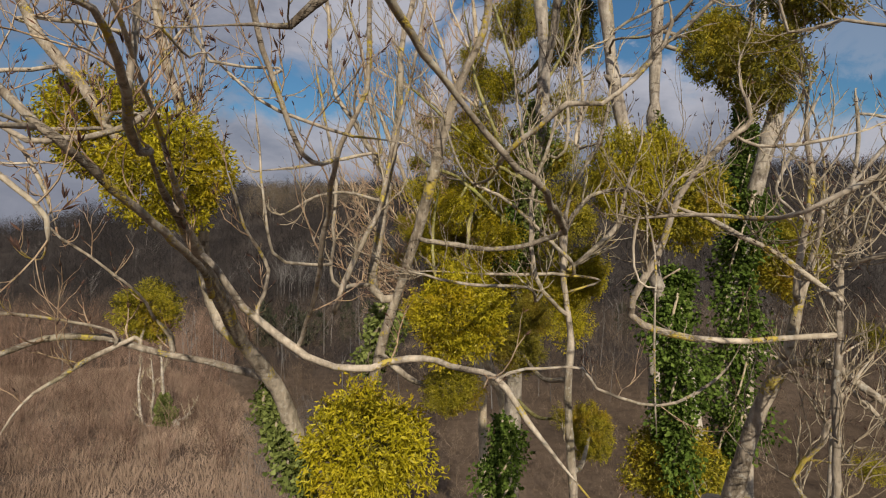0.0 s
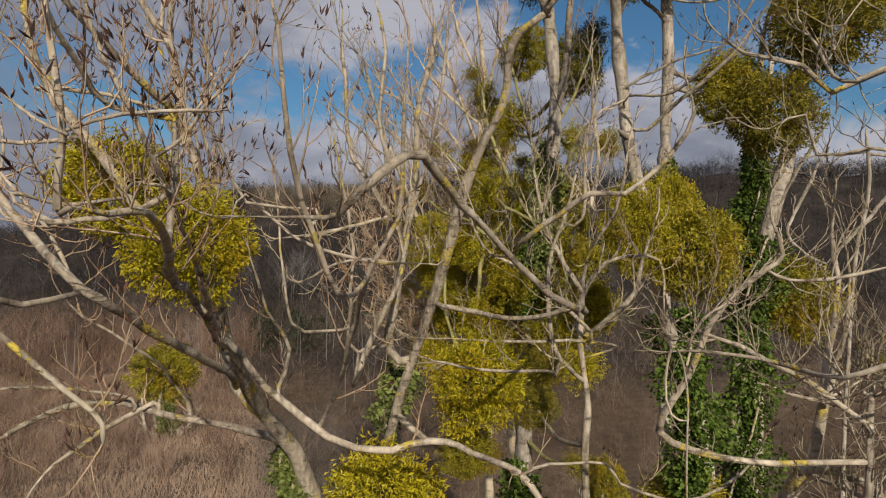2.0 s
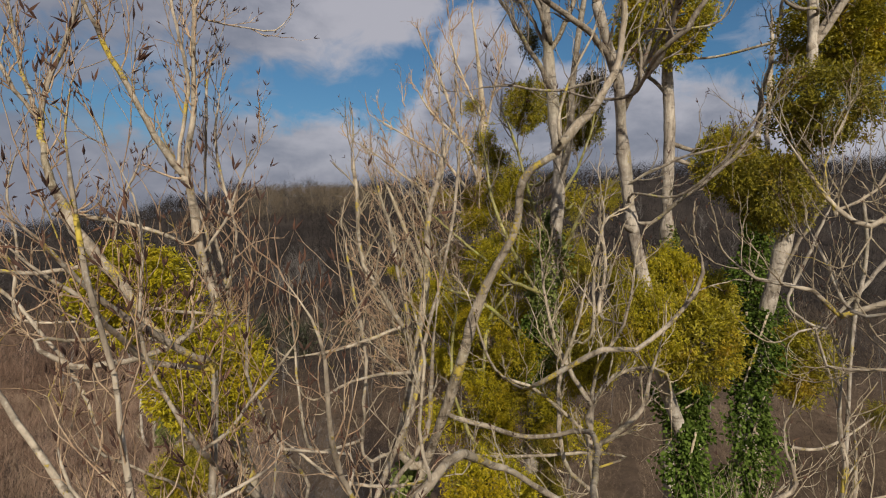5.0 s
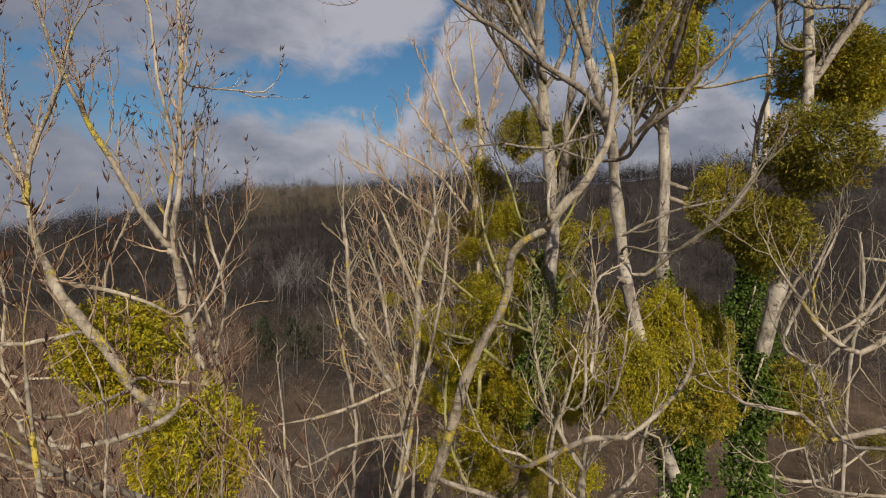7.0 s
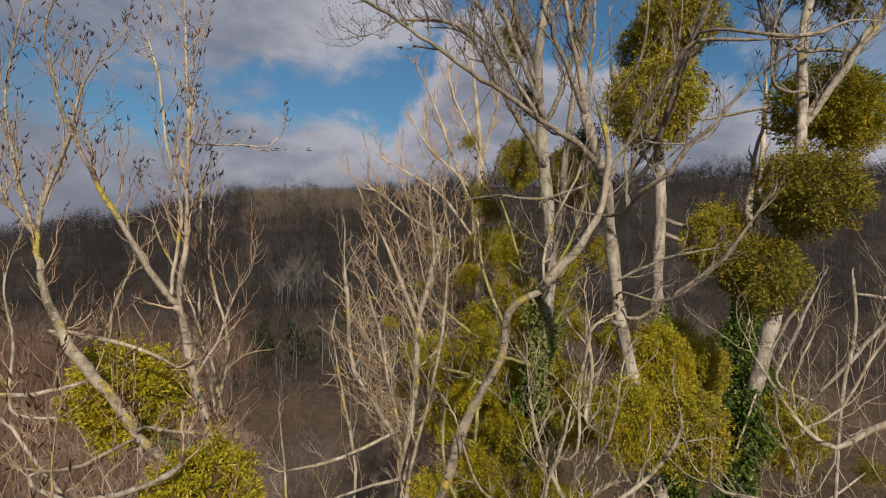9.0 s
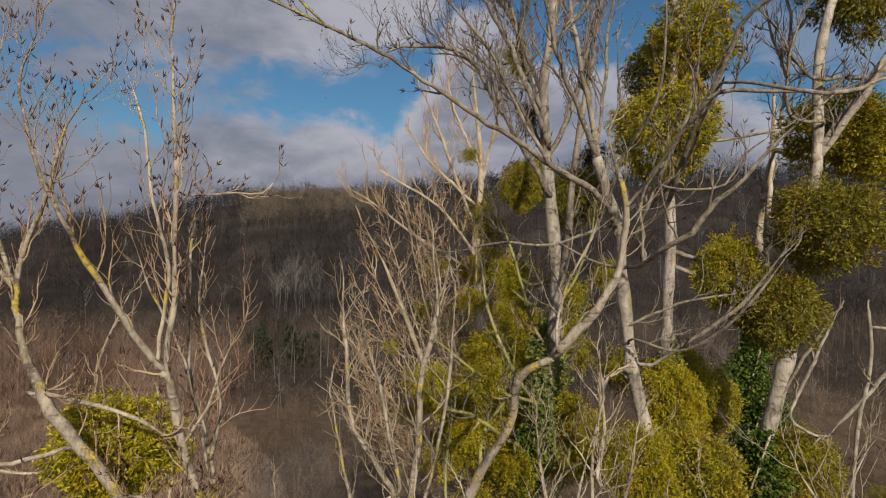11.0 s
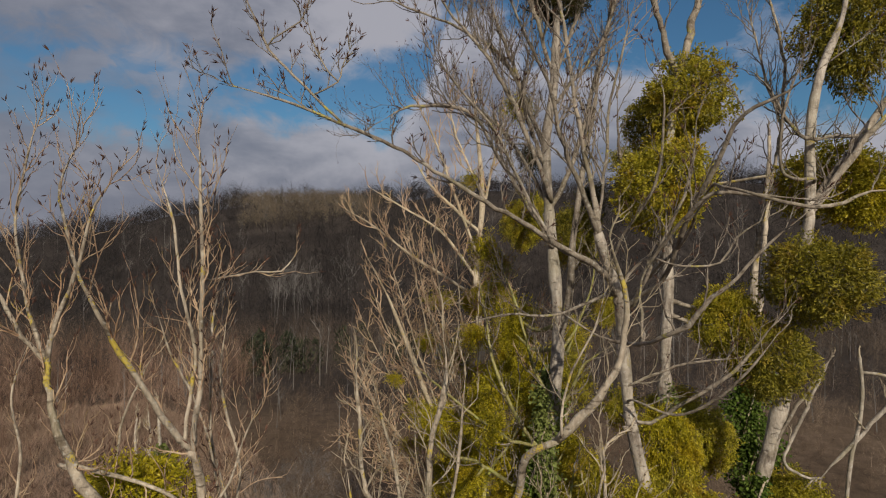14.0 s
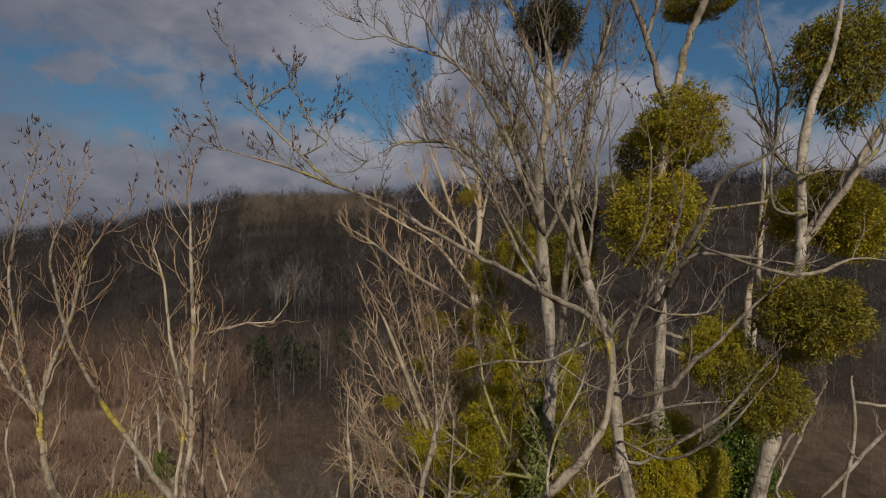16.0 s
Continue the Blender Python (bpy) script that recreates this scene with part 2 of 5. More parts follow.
def ground_material():
    m, N = material("winter_ground")
    P = N.add("ShaderNodeNewGeometry").outputs["Position"]
    f = N.math("ADD", N.math("MULTIPLY", N.noise(P, 0.05, 5.0), 0.55), N.math("MULTIPLY", N.noise(P, 0.9, 6.0, 0.7), 0.45))
    x = N.add("ShaderNodeSeparateXYZ", {0: P}).outputs[0]
    near = N.ramp(f, (0.33, (0.060, 0.044, 0.035)), (0.5, (0.135, 0.10, 0.078)), (0.68, (0.24, 0.182, 0.142)))
    litter = N.ramp(f, (0.33, (0.046, 0.032, 0.022)), (0.5, (0.108, 0.077, 0.053)), (0.68, (0.195, 0.142, 0.100)))
    shaded_forest = N.ramp(f, (0.33, (0.016, 0.013, 0.012)), (0.5, (0.036, 0.030, 0.027)), (0.68, (0.075, 0.062, 0.054)))
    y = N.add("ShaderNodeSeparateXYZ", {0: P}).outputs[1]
    # past 44 m the floor darkens, with the shade over the woods in its colour
    litter = N.mix(N.smooth(y, 44.0, 66.0), litter, shaded_forest)
    open_field = N.math("MULTIPLY", N.smooth(N.math("MULTIPLY_ADD", y, 0.385, x), 3.0, -4.0), N.smooth(N.math("MULTIPLY_ADD", N.noise(P, 0.12, 3.0), 16.0, y), 66.0, 54.0))
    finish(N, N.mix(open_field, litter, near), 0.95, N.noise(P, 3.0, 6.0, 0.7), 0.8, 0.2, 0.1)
    return m


GROUND = ground_material()


# ---- mesh helpers ----
class Geo:
    """Collects tubes and leaves and turns them into one mesh."""

    def __init__(self):
        self.v, self.f, self.n = [], [], 0

    def add(self, verts, faces):
        self.v.append(np.asarray(verts, float))
        self.f.extend([tuple(i + self.n for i in f) for f in faces])
        self.n += len(verts)

    def tube(self, pts, rads, sides=6, cap=True):
        pts = np.asarray(pts, float)
        n = len(pts)
        tan = np.gradient(pts, axis=0)
        tan /= np.linalg.norm(tan, axis=1)[:, None] + 1e-9
        side = np.cross(tan[0], (0.31, 0.87, 0.22))
        a = np.linspace(0, 2 * np.pi, sides, endpoint=False)
        rings = []
        for p, t, r in zip(pts, tan, rads):
            side = side - t * (side @ t)
            side = side / (np.linalg.norm(side) + 1e-9)
            up = np.cross(t, side)
            rings.append(p + r * (np.cos(a)[:, None] * side + np.sin(a)[:, None] * up))
        faces = [(k * sides + i, k * sides + (i + 1) % sides, (k + 1) * sides + (i + 1) % sides, (k + 1) * sides + i) for k in range(n - 1) for i in range(sides)]
        verts = np.concatenate(rings)
        if cap:
            faces += [tuple(range(sides - 1, -1, -1)), tuple((n - 1) * sides + i for i in range(sides))]
        self.add(verts, faces)

    def mesh(self, name, mat, smooth=True):
        me = bpy.data.meshes.new(name)
        me.from_pydata(np.concatenate(self.v).tolist() if self.v else [], [], self.f)
        me.materials.append(mat)
        if smooth:
            me.polygons.foreach_set("use_smooth", [True] * len(me.polygons))
        me.update()
        return me


def part(name, geo, mat, parent, label="", kind="", smooth=True):
    ob = new(name, geo.mesh(name, mat, smooth))
    ob.parent = parent
    return tagged(ob, label, "", "", kind)


def spline(rows, step=0.08):
    """A smooth line through rows of x, y, z, radius."""
    R = np.array(rows, float)
    R = np.concatenate([[2 * R[0] - R[1]], R, [2 * R[-1] - R[-2]]])
    out = []
    for k in range(1, len(R) - 2):
        a, b, c, d = R[k - 1:k + 3]
        m = int(np.clip(np.linalg.norm((c - b)[:3]) / step, 2, 24))
        for t in np.arange(m) / m:
            out.append(0.5 * (2 * b + (c - a) * t + (2 * a - 5 * b + 4 * c - d) * t * t + (3 * b - a - 3 * c + d) * t ** 3))
    out.append(R[-2])
    out = np.array(out)
    out[:, 3] = np.maximum(out[:, 3], 0.0015)
    return out


rng = np.random.default_rng(7)


def unit(v):
    return v / (np.linalg.norm(v) + 1e-9)


BUD_FACES = [(0, 1, 2), (0, 2, 3), (0, 3, 1), (4, 2, 1), (4, 3, 2), (4, 1, 3)]


def bud(geo, p, d, size):
    side = unit(np.cross(d, rng.normal(size=3)))
    up = np.cross(d, side)
    ring = [p + d * size * 0.4 + size * 0.092 * (math.cos(a) * side + math.sin(a) * up) for a in (0, 2.1, 4.2)]
    geo.add([p, *ring, p + d * size], BUD_FACES)


def twig(wood, buds, p, d, length, r, level, lift, bud_size):
    """A crooked shoot that bends upwards, with side shoots and buds."""
    n = 6 if level else 4
    pts, rads, q = [p], [r], p
    for k in range(n):
        d = unit(d + np.array((0, 0, lift)) * 0.24 + rng.normal(size=3) * 0.20)
        q = q + d * length / n
        pts.append(q)
        rads.append(r * (1 - 0.5 * (k + 1) / n))
        if level and rng.random() < 0.8:
            out = unit(np.cross(d, rng.normal(size=3)))
            twig(wood, buds, q, unit(d * 0.85 + out * 0.7), length * rng.uniform(0.25, 0.6), rads[-1] * 0.72, level - 1, lift, bud_size)
        if bud_size and not level and k == 2 and rng.random() < 0.3:
            bud(buds, q, unit(d + rng.normal(size=3) * 0.5), bud_size * rng.uniform(0.5, 0.8) * min(max(q[1] / 3.6, 0.75), 1))
    wood.tube(pts, rads, 4 if r > 0.006 else 3, False)
    if bud_size:
        for _ in range(int(rng.choice((0, 1, 2, 3)))):
            bud(buds, q, unit(d + rng.normal(size=3) * 0.35), bud_size * rng.uniform(0.7, 1.2) * min(max(q[1] / 3.6, 0.75), 1))


# ---- ground and hill ----
HILL_FOOT, RIDGE = 150.0, 400.0


def ridge_height(x):
    """Height of the ridge by bearing; x as it would be 310 m away."""
    h = np.interp(x, (-420, -235, -182, -164, -145, -116, -43, 5, 95, 155, 233, 420), (8, 20.5, 25, 29.5, 35.5, 38.5, 42, 45.5, 49, 51.5, 53.5, 48))
    return 13.5 + (h - 15.0) * RIDGE / 310


def land(x, y):
    x, y = np.asarray(x, float), np.asarray(y, float)
    t = np.clip((y - HILL_FOOT) / (RIDGE - HILL_FOOT), 0, 1)
    rise = ridge_height(x * 310 / np.maximum(y, HILL_FOOT)) * (t * t * (3 - 2 * t)) ** 0.9
    bumps = 0.5 * np.sin(x * 0.11 + 1.3) * np.sin(y * 0.09) + 2.4 * t * np.sin(x * 0.045) * np.cos(y * 0.034)
    dip = np.clip((y - 55) / 95, 0, 1)
    dip = 8.0 * dip * dip * (3 - 2 * dip) * (1 - t) ** 2
    return rise - dip + bumps * np.clip((y - 14) / 20, 0, 1)


def build_ground():
    xs = np.concatenate([np.linspace(-2500, -420, 14), np.linspace(-400, 400, 121), np.linspace(420, 2500, 14)])
    ys = np.concatenate([np.linspace(-1500, -40, 12), np.linspace(-25, 430, 110), np.linspace(470, 3000, 16)])
    X, Y = np.meshgrid(xs, ys)
    Z = land(X, Y)
    w = len(xs)
    g = Geo()
    g.add(np.stack([X, Y, Z], -1).reshape(-1, 3), [(r * w + c, r * w + c + 1, (r + 1) * w + c + 1, (r + 1) * w + c) for r in range(len(ys) - 1) for c in range(w - 1)])
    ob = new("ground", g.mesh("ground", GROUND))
    tagged(ob, "brown winter ground rising to a wooded hill", "ground", "", "structure")


build_ground()


def spikes(geo, base, tip, width, sides=3):
    """Many thin stalks at once, from rows of base and tip: three-sided, or single slivers for far ones."""
    base, tip = np.asarray(base, float), np.asarray(tip, float)
    n = len(base)
    a = rng.uniform(0, 6.28, n)
    if sides == 1:
        a = rng.uniform(-0.7, 0.7, n)
        off = np.stack([np.cos(a), np.sin(a), np.zeros(n)], -1) * np.asarray(width)[:, None]
        geo.v.append(np.stack([base - off, base + off, tip], 1).reshape(-1, 3))
        geo.f.extend(map(tuple, (np.arange(3 * n).reshape(-1, 3) + geo.n).tolist()))
        geo.n += 3 * n
        return
    v = np.empty((n, 4, 3))
    for k in range(3):
        v[:, k] = base + np.stack([np.cos(a + 2.094 * k), np.sin(a + 2.094 * k), np.zeros(n)], -1) * np.asarray(width)[:, None]
    v[:, 3] = tip
    i = np.arange(n)[:, None] * 4
    f = np.concatenate([i + (0, 1, 3), i + (1, 2, 3), i + (2, 0, 3)]) + geo.n
    geo.v.append(v.reshape(-1, 3))
    geo.f.extend(map(tuple, f.tolist()))
    geo.n += 4 * n


def bare_trees(geo, x, y, height, spread, boughs, thick, low=0.3, twigs=2, sides=1, rounded=False):
    """Leafless trees: a thin stem each and boughs that rise and fork into twigs."""
    n = len(x)
    foot = np.stack([x, y, land(x, y) - 0.2], -1)
    axis = rng.normal(size=(n, 3)) * (0.05, 0.05, 0) * height[:, None] + np.stack([0 * x, 0 * x, height], -1)
    spikes(geo, foot, foot + axis * (0.6 if rounded else 1), thick * (0.6 if rounded else 1))
    for _ in range(boughs):
        s = rng.uniform(low, 0.85, n)
        a = rng.uniform(0, 6.28, n)
        root = foot + axis * s[:, None]
        out = np.stack([np.cos(a), np.sin(a), rng.uniform(*((-0.1, 1.0) if rounded else (0.5, 1.9)), n)], -1) * (spread * rng.uniform(0.5, 1.1, n))[:, None]
        if rounded:
            out *= (1.15 - (np.abs(s - 0.45) / 0.5) ** 2)[:, None]
        spikes(geo, root, root + out, thick * 0.5, sides)
        for _ in range(twigs):
            b = root + out * rng.uniform(0.3, 0.9, (n, 1))
            spikes(geo, b, b + out * 0.4 + rng.normal(size=(n, 3)) * (spread * 0.35)[:, None], thick * 0.3, sides)


def stand(name, label, category, mat, x, y, h, spread, boughs, thick, low, twigs=2, rounded=False):
    g = Geo()
    bare_trees(g, x, y, h, h * spread, boughs, thick, low, twigs, 1, rounded)
    tagged(new(name, g.mesh(name, mat, False)), label, category, "", "stuff")


def woods():
    n = 7600
    y = np.concatenate([140 + 235 * rng.random(n) ** 0.9, rng.uniform(362, 410, 2700)])
    x = rng.uniform(-0.85, 0.85, len(y)) * (y + 10)
    h = rng.uniform(6.5, 14.0, len(y)) * (1 + 0.25 * np.sin(x * 0.10 + y * 0.04) * np.sin(x * 0.04 + 1))
    keep = ~((x / y > -0.34) & (x / y < -0.13) & (y > 296) & (y < 375) & (rng.random(len(y)) < 0.8))
    x, y, h = x[keep], y[keep], h[keep]
    late = y > 376
    h[late] *= 0.74 + 0.22 * np.sin(x[late] * 0.16 + np.sin(x[late] * 0.05) * 3) ** 3 + 0.12 * np.sin(x[late] * 0.61)
    stand("far_woods", "dense leafless grey-brown woods covering the far hillside", "woods", SHADED_WOODS, x[~late], y[~late], h[~late], 0.40, 11, rng.uniform(0.06, 0.15, (~late).sum()), 0.25, 2, True)
    stand("ridge_woods", "dense leafless trees lining the top of the hill", "woods", SHADED_WOODS, x[late], y[late], h[late], 0.44, 18, rng.uniform(0.10, 0.20, late.sum()), 0.05, 3, True)
    n = 150
    y = rng.uniform(150, 370, n)
    x = rng.uniform(-0.85, 0.85, n) * y
    x = np.concatenate([x, rng.normal(-46, 4.5, 20), rng.normal(-64, 1.5, 2), rng.normal(-38, 7, 10)])
    y = np.concatenate([y, rng.uniform(170, 200, 20), rng.uniform(178, 186, 2), rng.uniform(165, 215, 10)])
    n = len(x)
    stand("pale_ash_trees", "scattered pale grey leafless trees among darker woods", "woods", ASHES, x, y, rng.uniform(9, 16, n), 0.24, 10, rng.uniform(0.07, 0.15, n), 0.4, 3)
    # a sunlit patch below the ridge, made of trees in the lighter colour
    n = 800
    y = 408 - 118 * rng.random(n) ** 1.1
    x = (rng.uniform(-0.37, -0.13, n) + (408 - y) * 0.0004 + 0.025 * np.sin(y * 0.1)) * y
    stand("beech_stand", "patch of leafless woods near the hilltop, painted sunlit tan", "woods", SUNLIT_WOODS, x, y, rng.uniform(5.5, 10.0, n), 0.40, 18, rng.uniform(0.06, 0.13, n), 0.12, 4, True)
    n = 2100
    y = rng.uniform(76, 150, n)
    x = rng.uniform(-0.9, 0.9, n) * (y + 10)
    stand("valley_woods", "dark brown leafless trees crowding the valley floor", "woods", MIDWOOD, x, y, rng.uniform(3.5, 9.0, n), 0.36, 14, rng.uniform(0.02, 0.06, n), 0.15, 3, True)
    n = 420
    y = rng.uniform(56, 84, n)
    x = -y * rng.uniform(0.34, 0.95, n)
    stand("thicket", "tangled leafless brown thicket beyond the dry field", "thicket", THICKET, x, y, rng.uniform(2.0, 6.0, n), 0.36, 14, rng.uniform(0.018, 0.04, n), 0.06, 3)
    # the farther scrub, its shade put in by the darker MIDWOOD colour
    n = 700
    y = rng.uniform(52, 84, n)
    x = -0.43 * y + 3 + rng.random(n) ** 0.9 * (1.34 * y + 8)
    stand("valley_scrub", "leafless bushes crowding the valley floor, shaded dark in colour", "shrub", MIDWOOD, x, y, rng.uniform(2.0, 6.0, n), 0.42, 16, rng.uniform(0.012, 0.034, n), 0.03, 4, True)
    n = 850
    y = rng.uniform(24, 58, n)
    x = -0.43 * y + 3 + rng.random(n) ** 0.9 * (1.34 * y + 8)
    stand("scrub", "grey-brown leafless scrub bushes on rough ground", "shrub", SCRUB, x, y, rng.uniform(1.5, 4.8, n) * np.clip(y / 45, 0.7, 1.5), 0.42, 16, rng.uniform(0.008, 0.022, n) * np.clip(y / 40, 1, 2), 0.03, 5, True)
    n = 34
    y = rng.uniform(25, 40, n)
    x = -y * rng.uniform(0.14, 0.34, n)
    stand("pale_brushwood", "pale grey tangled brushwood on the valley floor", "shrub", ASHES, x, y, rng.uniform(1.5, 3.2, n), 0.5, 26, rng.uniform(0.010, 0.016, n), 0.05, 6, True)
    n = 190
    y = rng.uniform(44, 125, n)
    x = rng.uniform(-0.42, 0.9, n) * y
    stand("valley_stems", "thin grey-brown leafless stems standing in scrub", "woods", ASHES, x, y, rng.uniform(3.5, 8.5, n), 0.14, 5, rng.uniform(0.03, 0.075, n) * np.clip(y / 60, 0.8, 1.6), 0.3, 2)
    n = 1050
    y = 66 - 36 * rng.random(n) ** 1.6
    x = -y * rng.uniform(0.37, 0.85, n)
    stand("field_bushes", "low brown bushes scattered over the dry field", "shrub", THICKET, x, y, rng.uniform(0.7, 2.6, n), 0.5, 16, rng.uniform(0.012, 0.03, n), 0.03, 3)
    g = Geo()
    n = 26
    x = np.concatenate([rng.normal(-23, 2.5, 10), rng.normal(-9, 5, 8), rng.normal(18, 12, 8)])
    y = np.concatenate([rng.normal(76, 3, 10), rng.normal(96, 6, 8), rng.uniform(90, 130, 8)])
    for px, py in zip(x, y):
        wide, tall = rng.uniform(1.0, 2.2), rng.uniform(2.5, 6.0)
        m = 260
        a, s, q = rng.uniform(0, 6.28, m), rng.uniform(0.05, 1, m), rng.uniform(0.3, 1, m) ** 0.5
        rad = wide * q * np.sqrt(np.clip(1 - (2 * s - 0.8) ** 2 / 1.5, 0.05, 1))
        foot = np.stack([px + rad * np.cos(a), py + rad * np.sin(a), land(px, py) + s * tall], -1)
        spikes(g, foot, foot + rng.normal(size=(m, 3)) * 0.35 + (0, 0, 0.3), rng.uniform(0.08, 0.2, m), 1)
    tagged(new("evergreen_bushes", g.mesh("evergreen_bushes", EVERGREEN, False)), "dark evergreen bushes among leafless valley trees", "shrub", "", "stuff")
    x = np.concatenate([rng.normal(-24.5, 0.9, 6), rng.uniform(-34, -14, 6)])
    y = np.concatenate([rng.normal(57, 1.5, 6), rng.uniform(46, 57, 6)])
    n = len(x)
    stand("field_saplings", "thin grey leafless saplings standing in dry grass", "sapling", ASHES, x, y, rng.uniform(5.0, 8.0, n), 0.10, 10, rng.uniform(0.04, 0.06, n), 0.3)
    g = Geo()
    n = 95000
    y = rng.uniform(20, 60, n)
    more = 9 * np.clip((47 - y) / 9, 0, 1)
    x = -0.385 * y + 1 + 0.3 * more - rng.random(n) * (0.62 * y + more)
    y -= np.clip(y - 44, 0, 20) * (0.3 + 0.3 * np.sin(x * 0.35) * np.sin(x * 0.13 + 1))
    clump = np.sin(x * 0.7 + np.sin(y * 0.5) * 2) * np.sin(y * 0.6 + x * 0.2)
    h = rng.uniform(0.2, 0.6, n) * (1 + 0.5 * clump)
    foot = np.stack([x, y, land(x, y) - 0.05], -1)
    spikes(g, foot, foot + np.stack([rng.normal(size=n) * 0.2, rng.normal(size=n) * 0.2, h], -1), rng.uniform(0.012, 0.032, n), 1)
    tagged(new("dry_grass", g.mesh("dry_grass", STRAW, False)), "tall straw-brown dry grass covering the field", "grass", "", "stuff")


woods()


# ---- trees ----
limb_lines = []          # sampled lines of all limbs, with their tree


def tree(name, label, wood=BARK, shoots=TWIG, bud_size=0.028, lift=0.8, limb_wood=None, stout=1.0):
    e = new(name)
    tagged(e, label, "tree", "bare trees")
    return {"ob": e, "wood": wood, "limb_wood": limb_wood or wood, "shoots": shoots, "buds": bud_size, "lift": lift, "stout": stout, "twigs": Geo(), "bud_geo": Geo(), "first": True}


def limb(t, twigs, length, *rows):
    """A tapering limb through the rows (x, y, z, radius), with shoots along it. A tree's first limb is its trunk and goes down to the ground."""
    rows = [tuple(r) for r in rows]
    trunk = t["first"]
    if trunk:
        t["first"] = False
        x, y, z, r = rows[0]
        x1, y1, z1, r1 = rows[1]
        kx = np.clip((x1 - x) / max(z1 - z, 0.2), -0.25, 0.25)
        rows = [(x - kx * 2.5, y, -0.3, r * 2.1), (x - kx * 2.2, y, 0.4, r * 1.7), (x - kx * 1.4, y, z * 0.5, r * 1.35)] + rows
        t["ob"].location = (0, 0, 0)
    else:
        if rows[0][3] < rows[-1][3]:
            rows.reverse()
        first = np.array(rows[0])
        own = np.concatenate([ln for tr, ln in limb_lines if tr is t])
        own = own[own[:, 3] > 0.6 * min(first[3], own[:, 3].max())]
        gap = np.linalg.norm(own[:, :3] - first[:3], axis=1)
        near = own[np.argmin(gap + 0.6 * np.maximum(own[:, 2] - first[2] + 0.05, 0))]
        gap = np.linalg.norm(near[:3] - first[:3])
        if 0.02 < gap < 2.2:
            rows = [(*near[:3], min(near[3] * 0.85, first[3] * 1.12))] + rows
            if gap > 0.3:
                rows.insert(1, (*(near[:3] * 0.45 + first[:3] * 0.55 - np.array((0, 0, 0.08 * gap))), min(near[3] * 0.8, first[3] * 1.06)))
    line = spline(rows)
    wob = np.cumsum(rng.normal(size=(len(line), 3)), axis=0)
    wob -= np.linspace(0, 1, len(line))[:, None] * wob[-1]
    line[:, :3] += wob * np.minimum(line[:, 3], 0.02)[:, None] * (0.12 if rows[0][3] > 0.05 else 0.40)
    lumps = np.convolve(rng.normal(size=len(line) + 4), (0.2, 0.2, 0.2, 0.2, 0.2), "valid")
    rads = line[:, 3] * (1 + 0.20 * lumps) * np.clip(np.linspace(1, 0, len(line)) / 0.12, 0.8 if rows[-1][3] > 0.022 else 0.35, 1)
    g = Geo()
    g.tube(line[:, :3], rads, 10 if rows[0][3] > 0.03 else 7)
    if trunk:
        t["trunk"] = part("trunk", g, t["wood"], t["ob"])
    else:
        part("limb", g, t["limb_wood"], t["trunk"])
    limb_lines.append((t, line))
    n = len(line)
    for k in range(int(twigs * 1.3)):
        i = int(n * (0.2 + 0.8 * (k + rng.random()) / max(twigs * 1.3, 1)))
        i = min(max(i, 1), n - 1)
        d = unit(line[i, :3] - line[i - 1, :3])
        out = unit(np.cross(d, rng.normal(size=3)))
        out[1] *= 0.6
        twig(t["twigs"], t["bud_geo"], line[i, :3], unit(d * 0.6 + out * 0.85 + np.array((0, 0, 0.45 * t["lift"]))), length * rng.uniform(0.45, 1.15),
             float(np.clip(line[i, 3] * 0.45, 0.0010 * line[i, 1] * t["stout"], (0.0013 * line[i, 1] + 0.0015) * t["stout"])), 2 if length > 0.52 else 1, t["lift"], t["buds"])
    if twigs:
        d = unit(line[-1, :3] - line[-2, :3])
        twig(t["twigs"], t["bud_geo"], line[-1, :3], d, length * 0.6, float(np.clip(line[-1, 3] * 0.9, 0.0009 * line[-1, 1], 0.0022 * line[-1, 1])), 1, t["lift"], t["buds"])


def close_tree(t):
    if t["twigs"].n:
        part("twig_mass", t["twigs"], t["shoots"], t["ob"], "fine bare twigs", "stuff")
    if t["bud_geo"].n:
        part("bud_mass", t["bud_geo"], BUD, t["ob"], "red-brown winter buds", "stuff", False)


leaning = tree("leaning_poplar", "leaning grey poplar with yellow lichen and bare shoots", BARK, TWIG_RED, 0.054, 0.95, None, 1.12)
limb(leaning, 4, 0.5, (-1.05, 4.70, 9.41, 0.093), (-1.10, 4.60, 10.09, 0.083), (-1.22, 4.30, 10.89, 0.065), (-1.37, 3.90, 11.38, 0.052), (-1.35, 3.20, 11.96, 0.039), (-1.25, 2.60, 12.22, 0.030), (-1.01, 1.95, 12.34, 0.022))
limb(leaning, 6, 0.4, (-1.04, 1.95, 12.36, 0.018), (-0.84, 1.50, 12.49, 0.012), (-0.78, 1.30, 12.54, 0.009), (-0.82, 1.20, 12.53, 0.008), (-0.84, 1.10, 12.54, 0.007))
limb(leaning, 7, 0.5, (-0.86, 1.10, 12.53, 0.008), (-0.85, 1.10, 12.68, 0.008), (-0.88, 1.10, 12.92, 0.007), (-0.91, 1.12, 13.04, 0.006), (-0.98, 1.15, 13.25, 0.006), (-1.05, 1.20, 13.46, 0.004), (-1.10, 1.25, 13.58, 0.004))
limb(leaning, 3, 0.3, (-0.85, 1.10, 12.68, 0.004), (-0.91, 1.10, 12.71, 0.004), (-1.03, 1.15, 12.79, 0.004), (-1.09, 1.20, 12.86, 0.004))
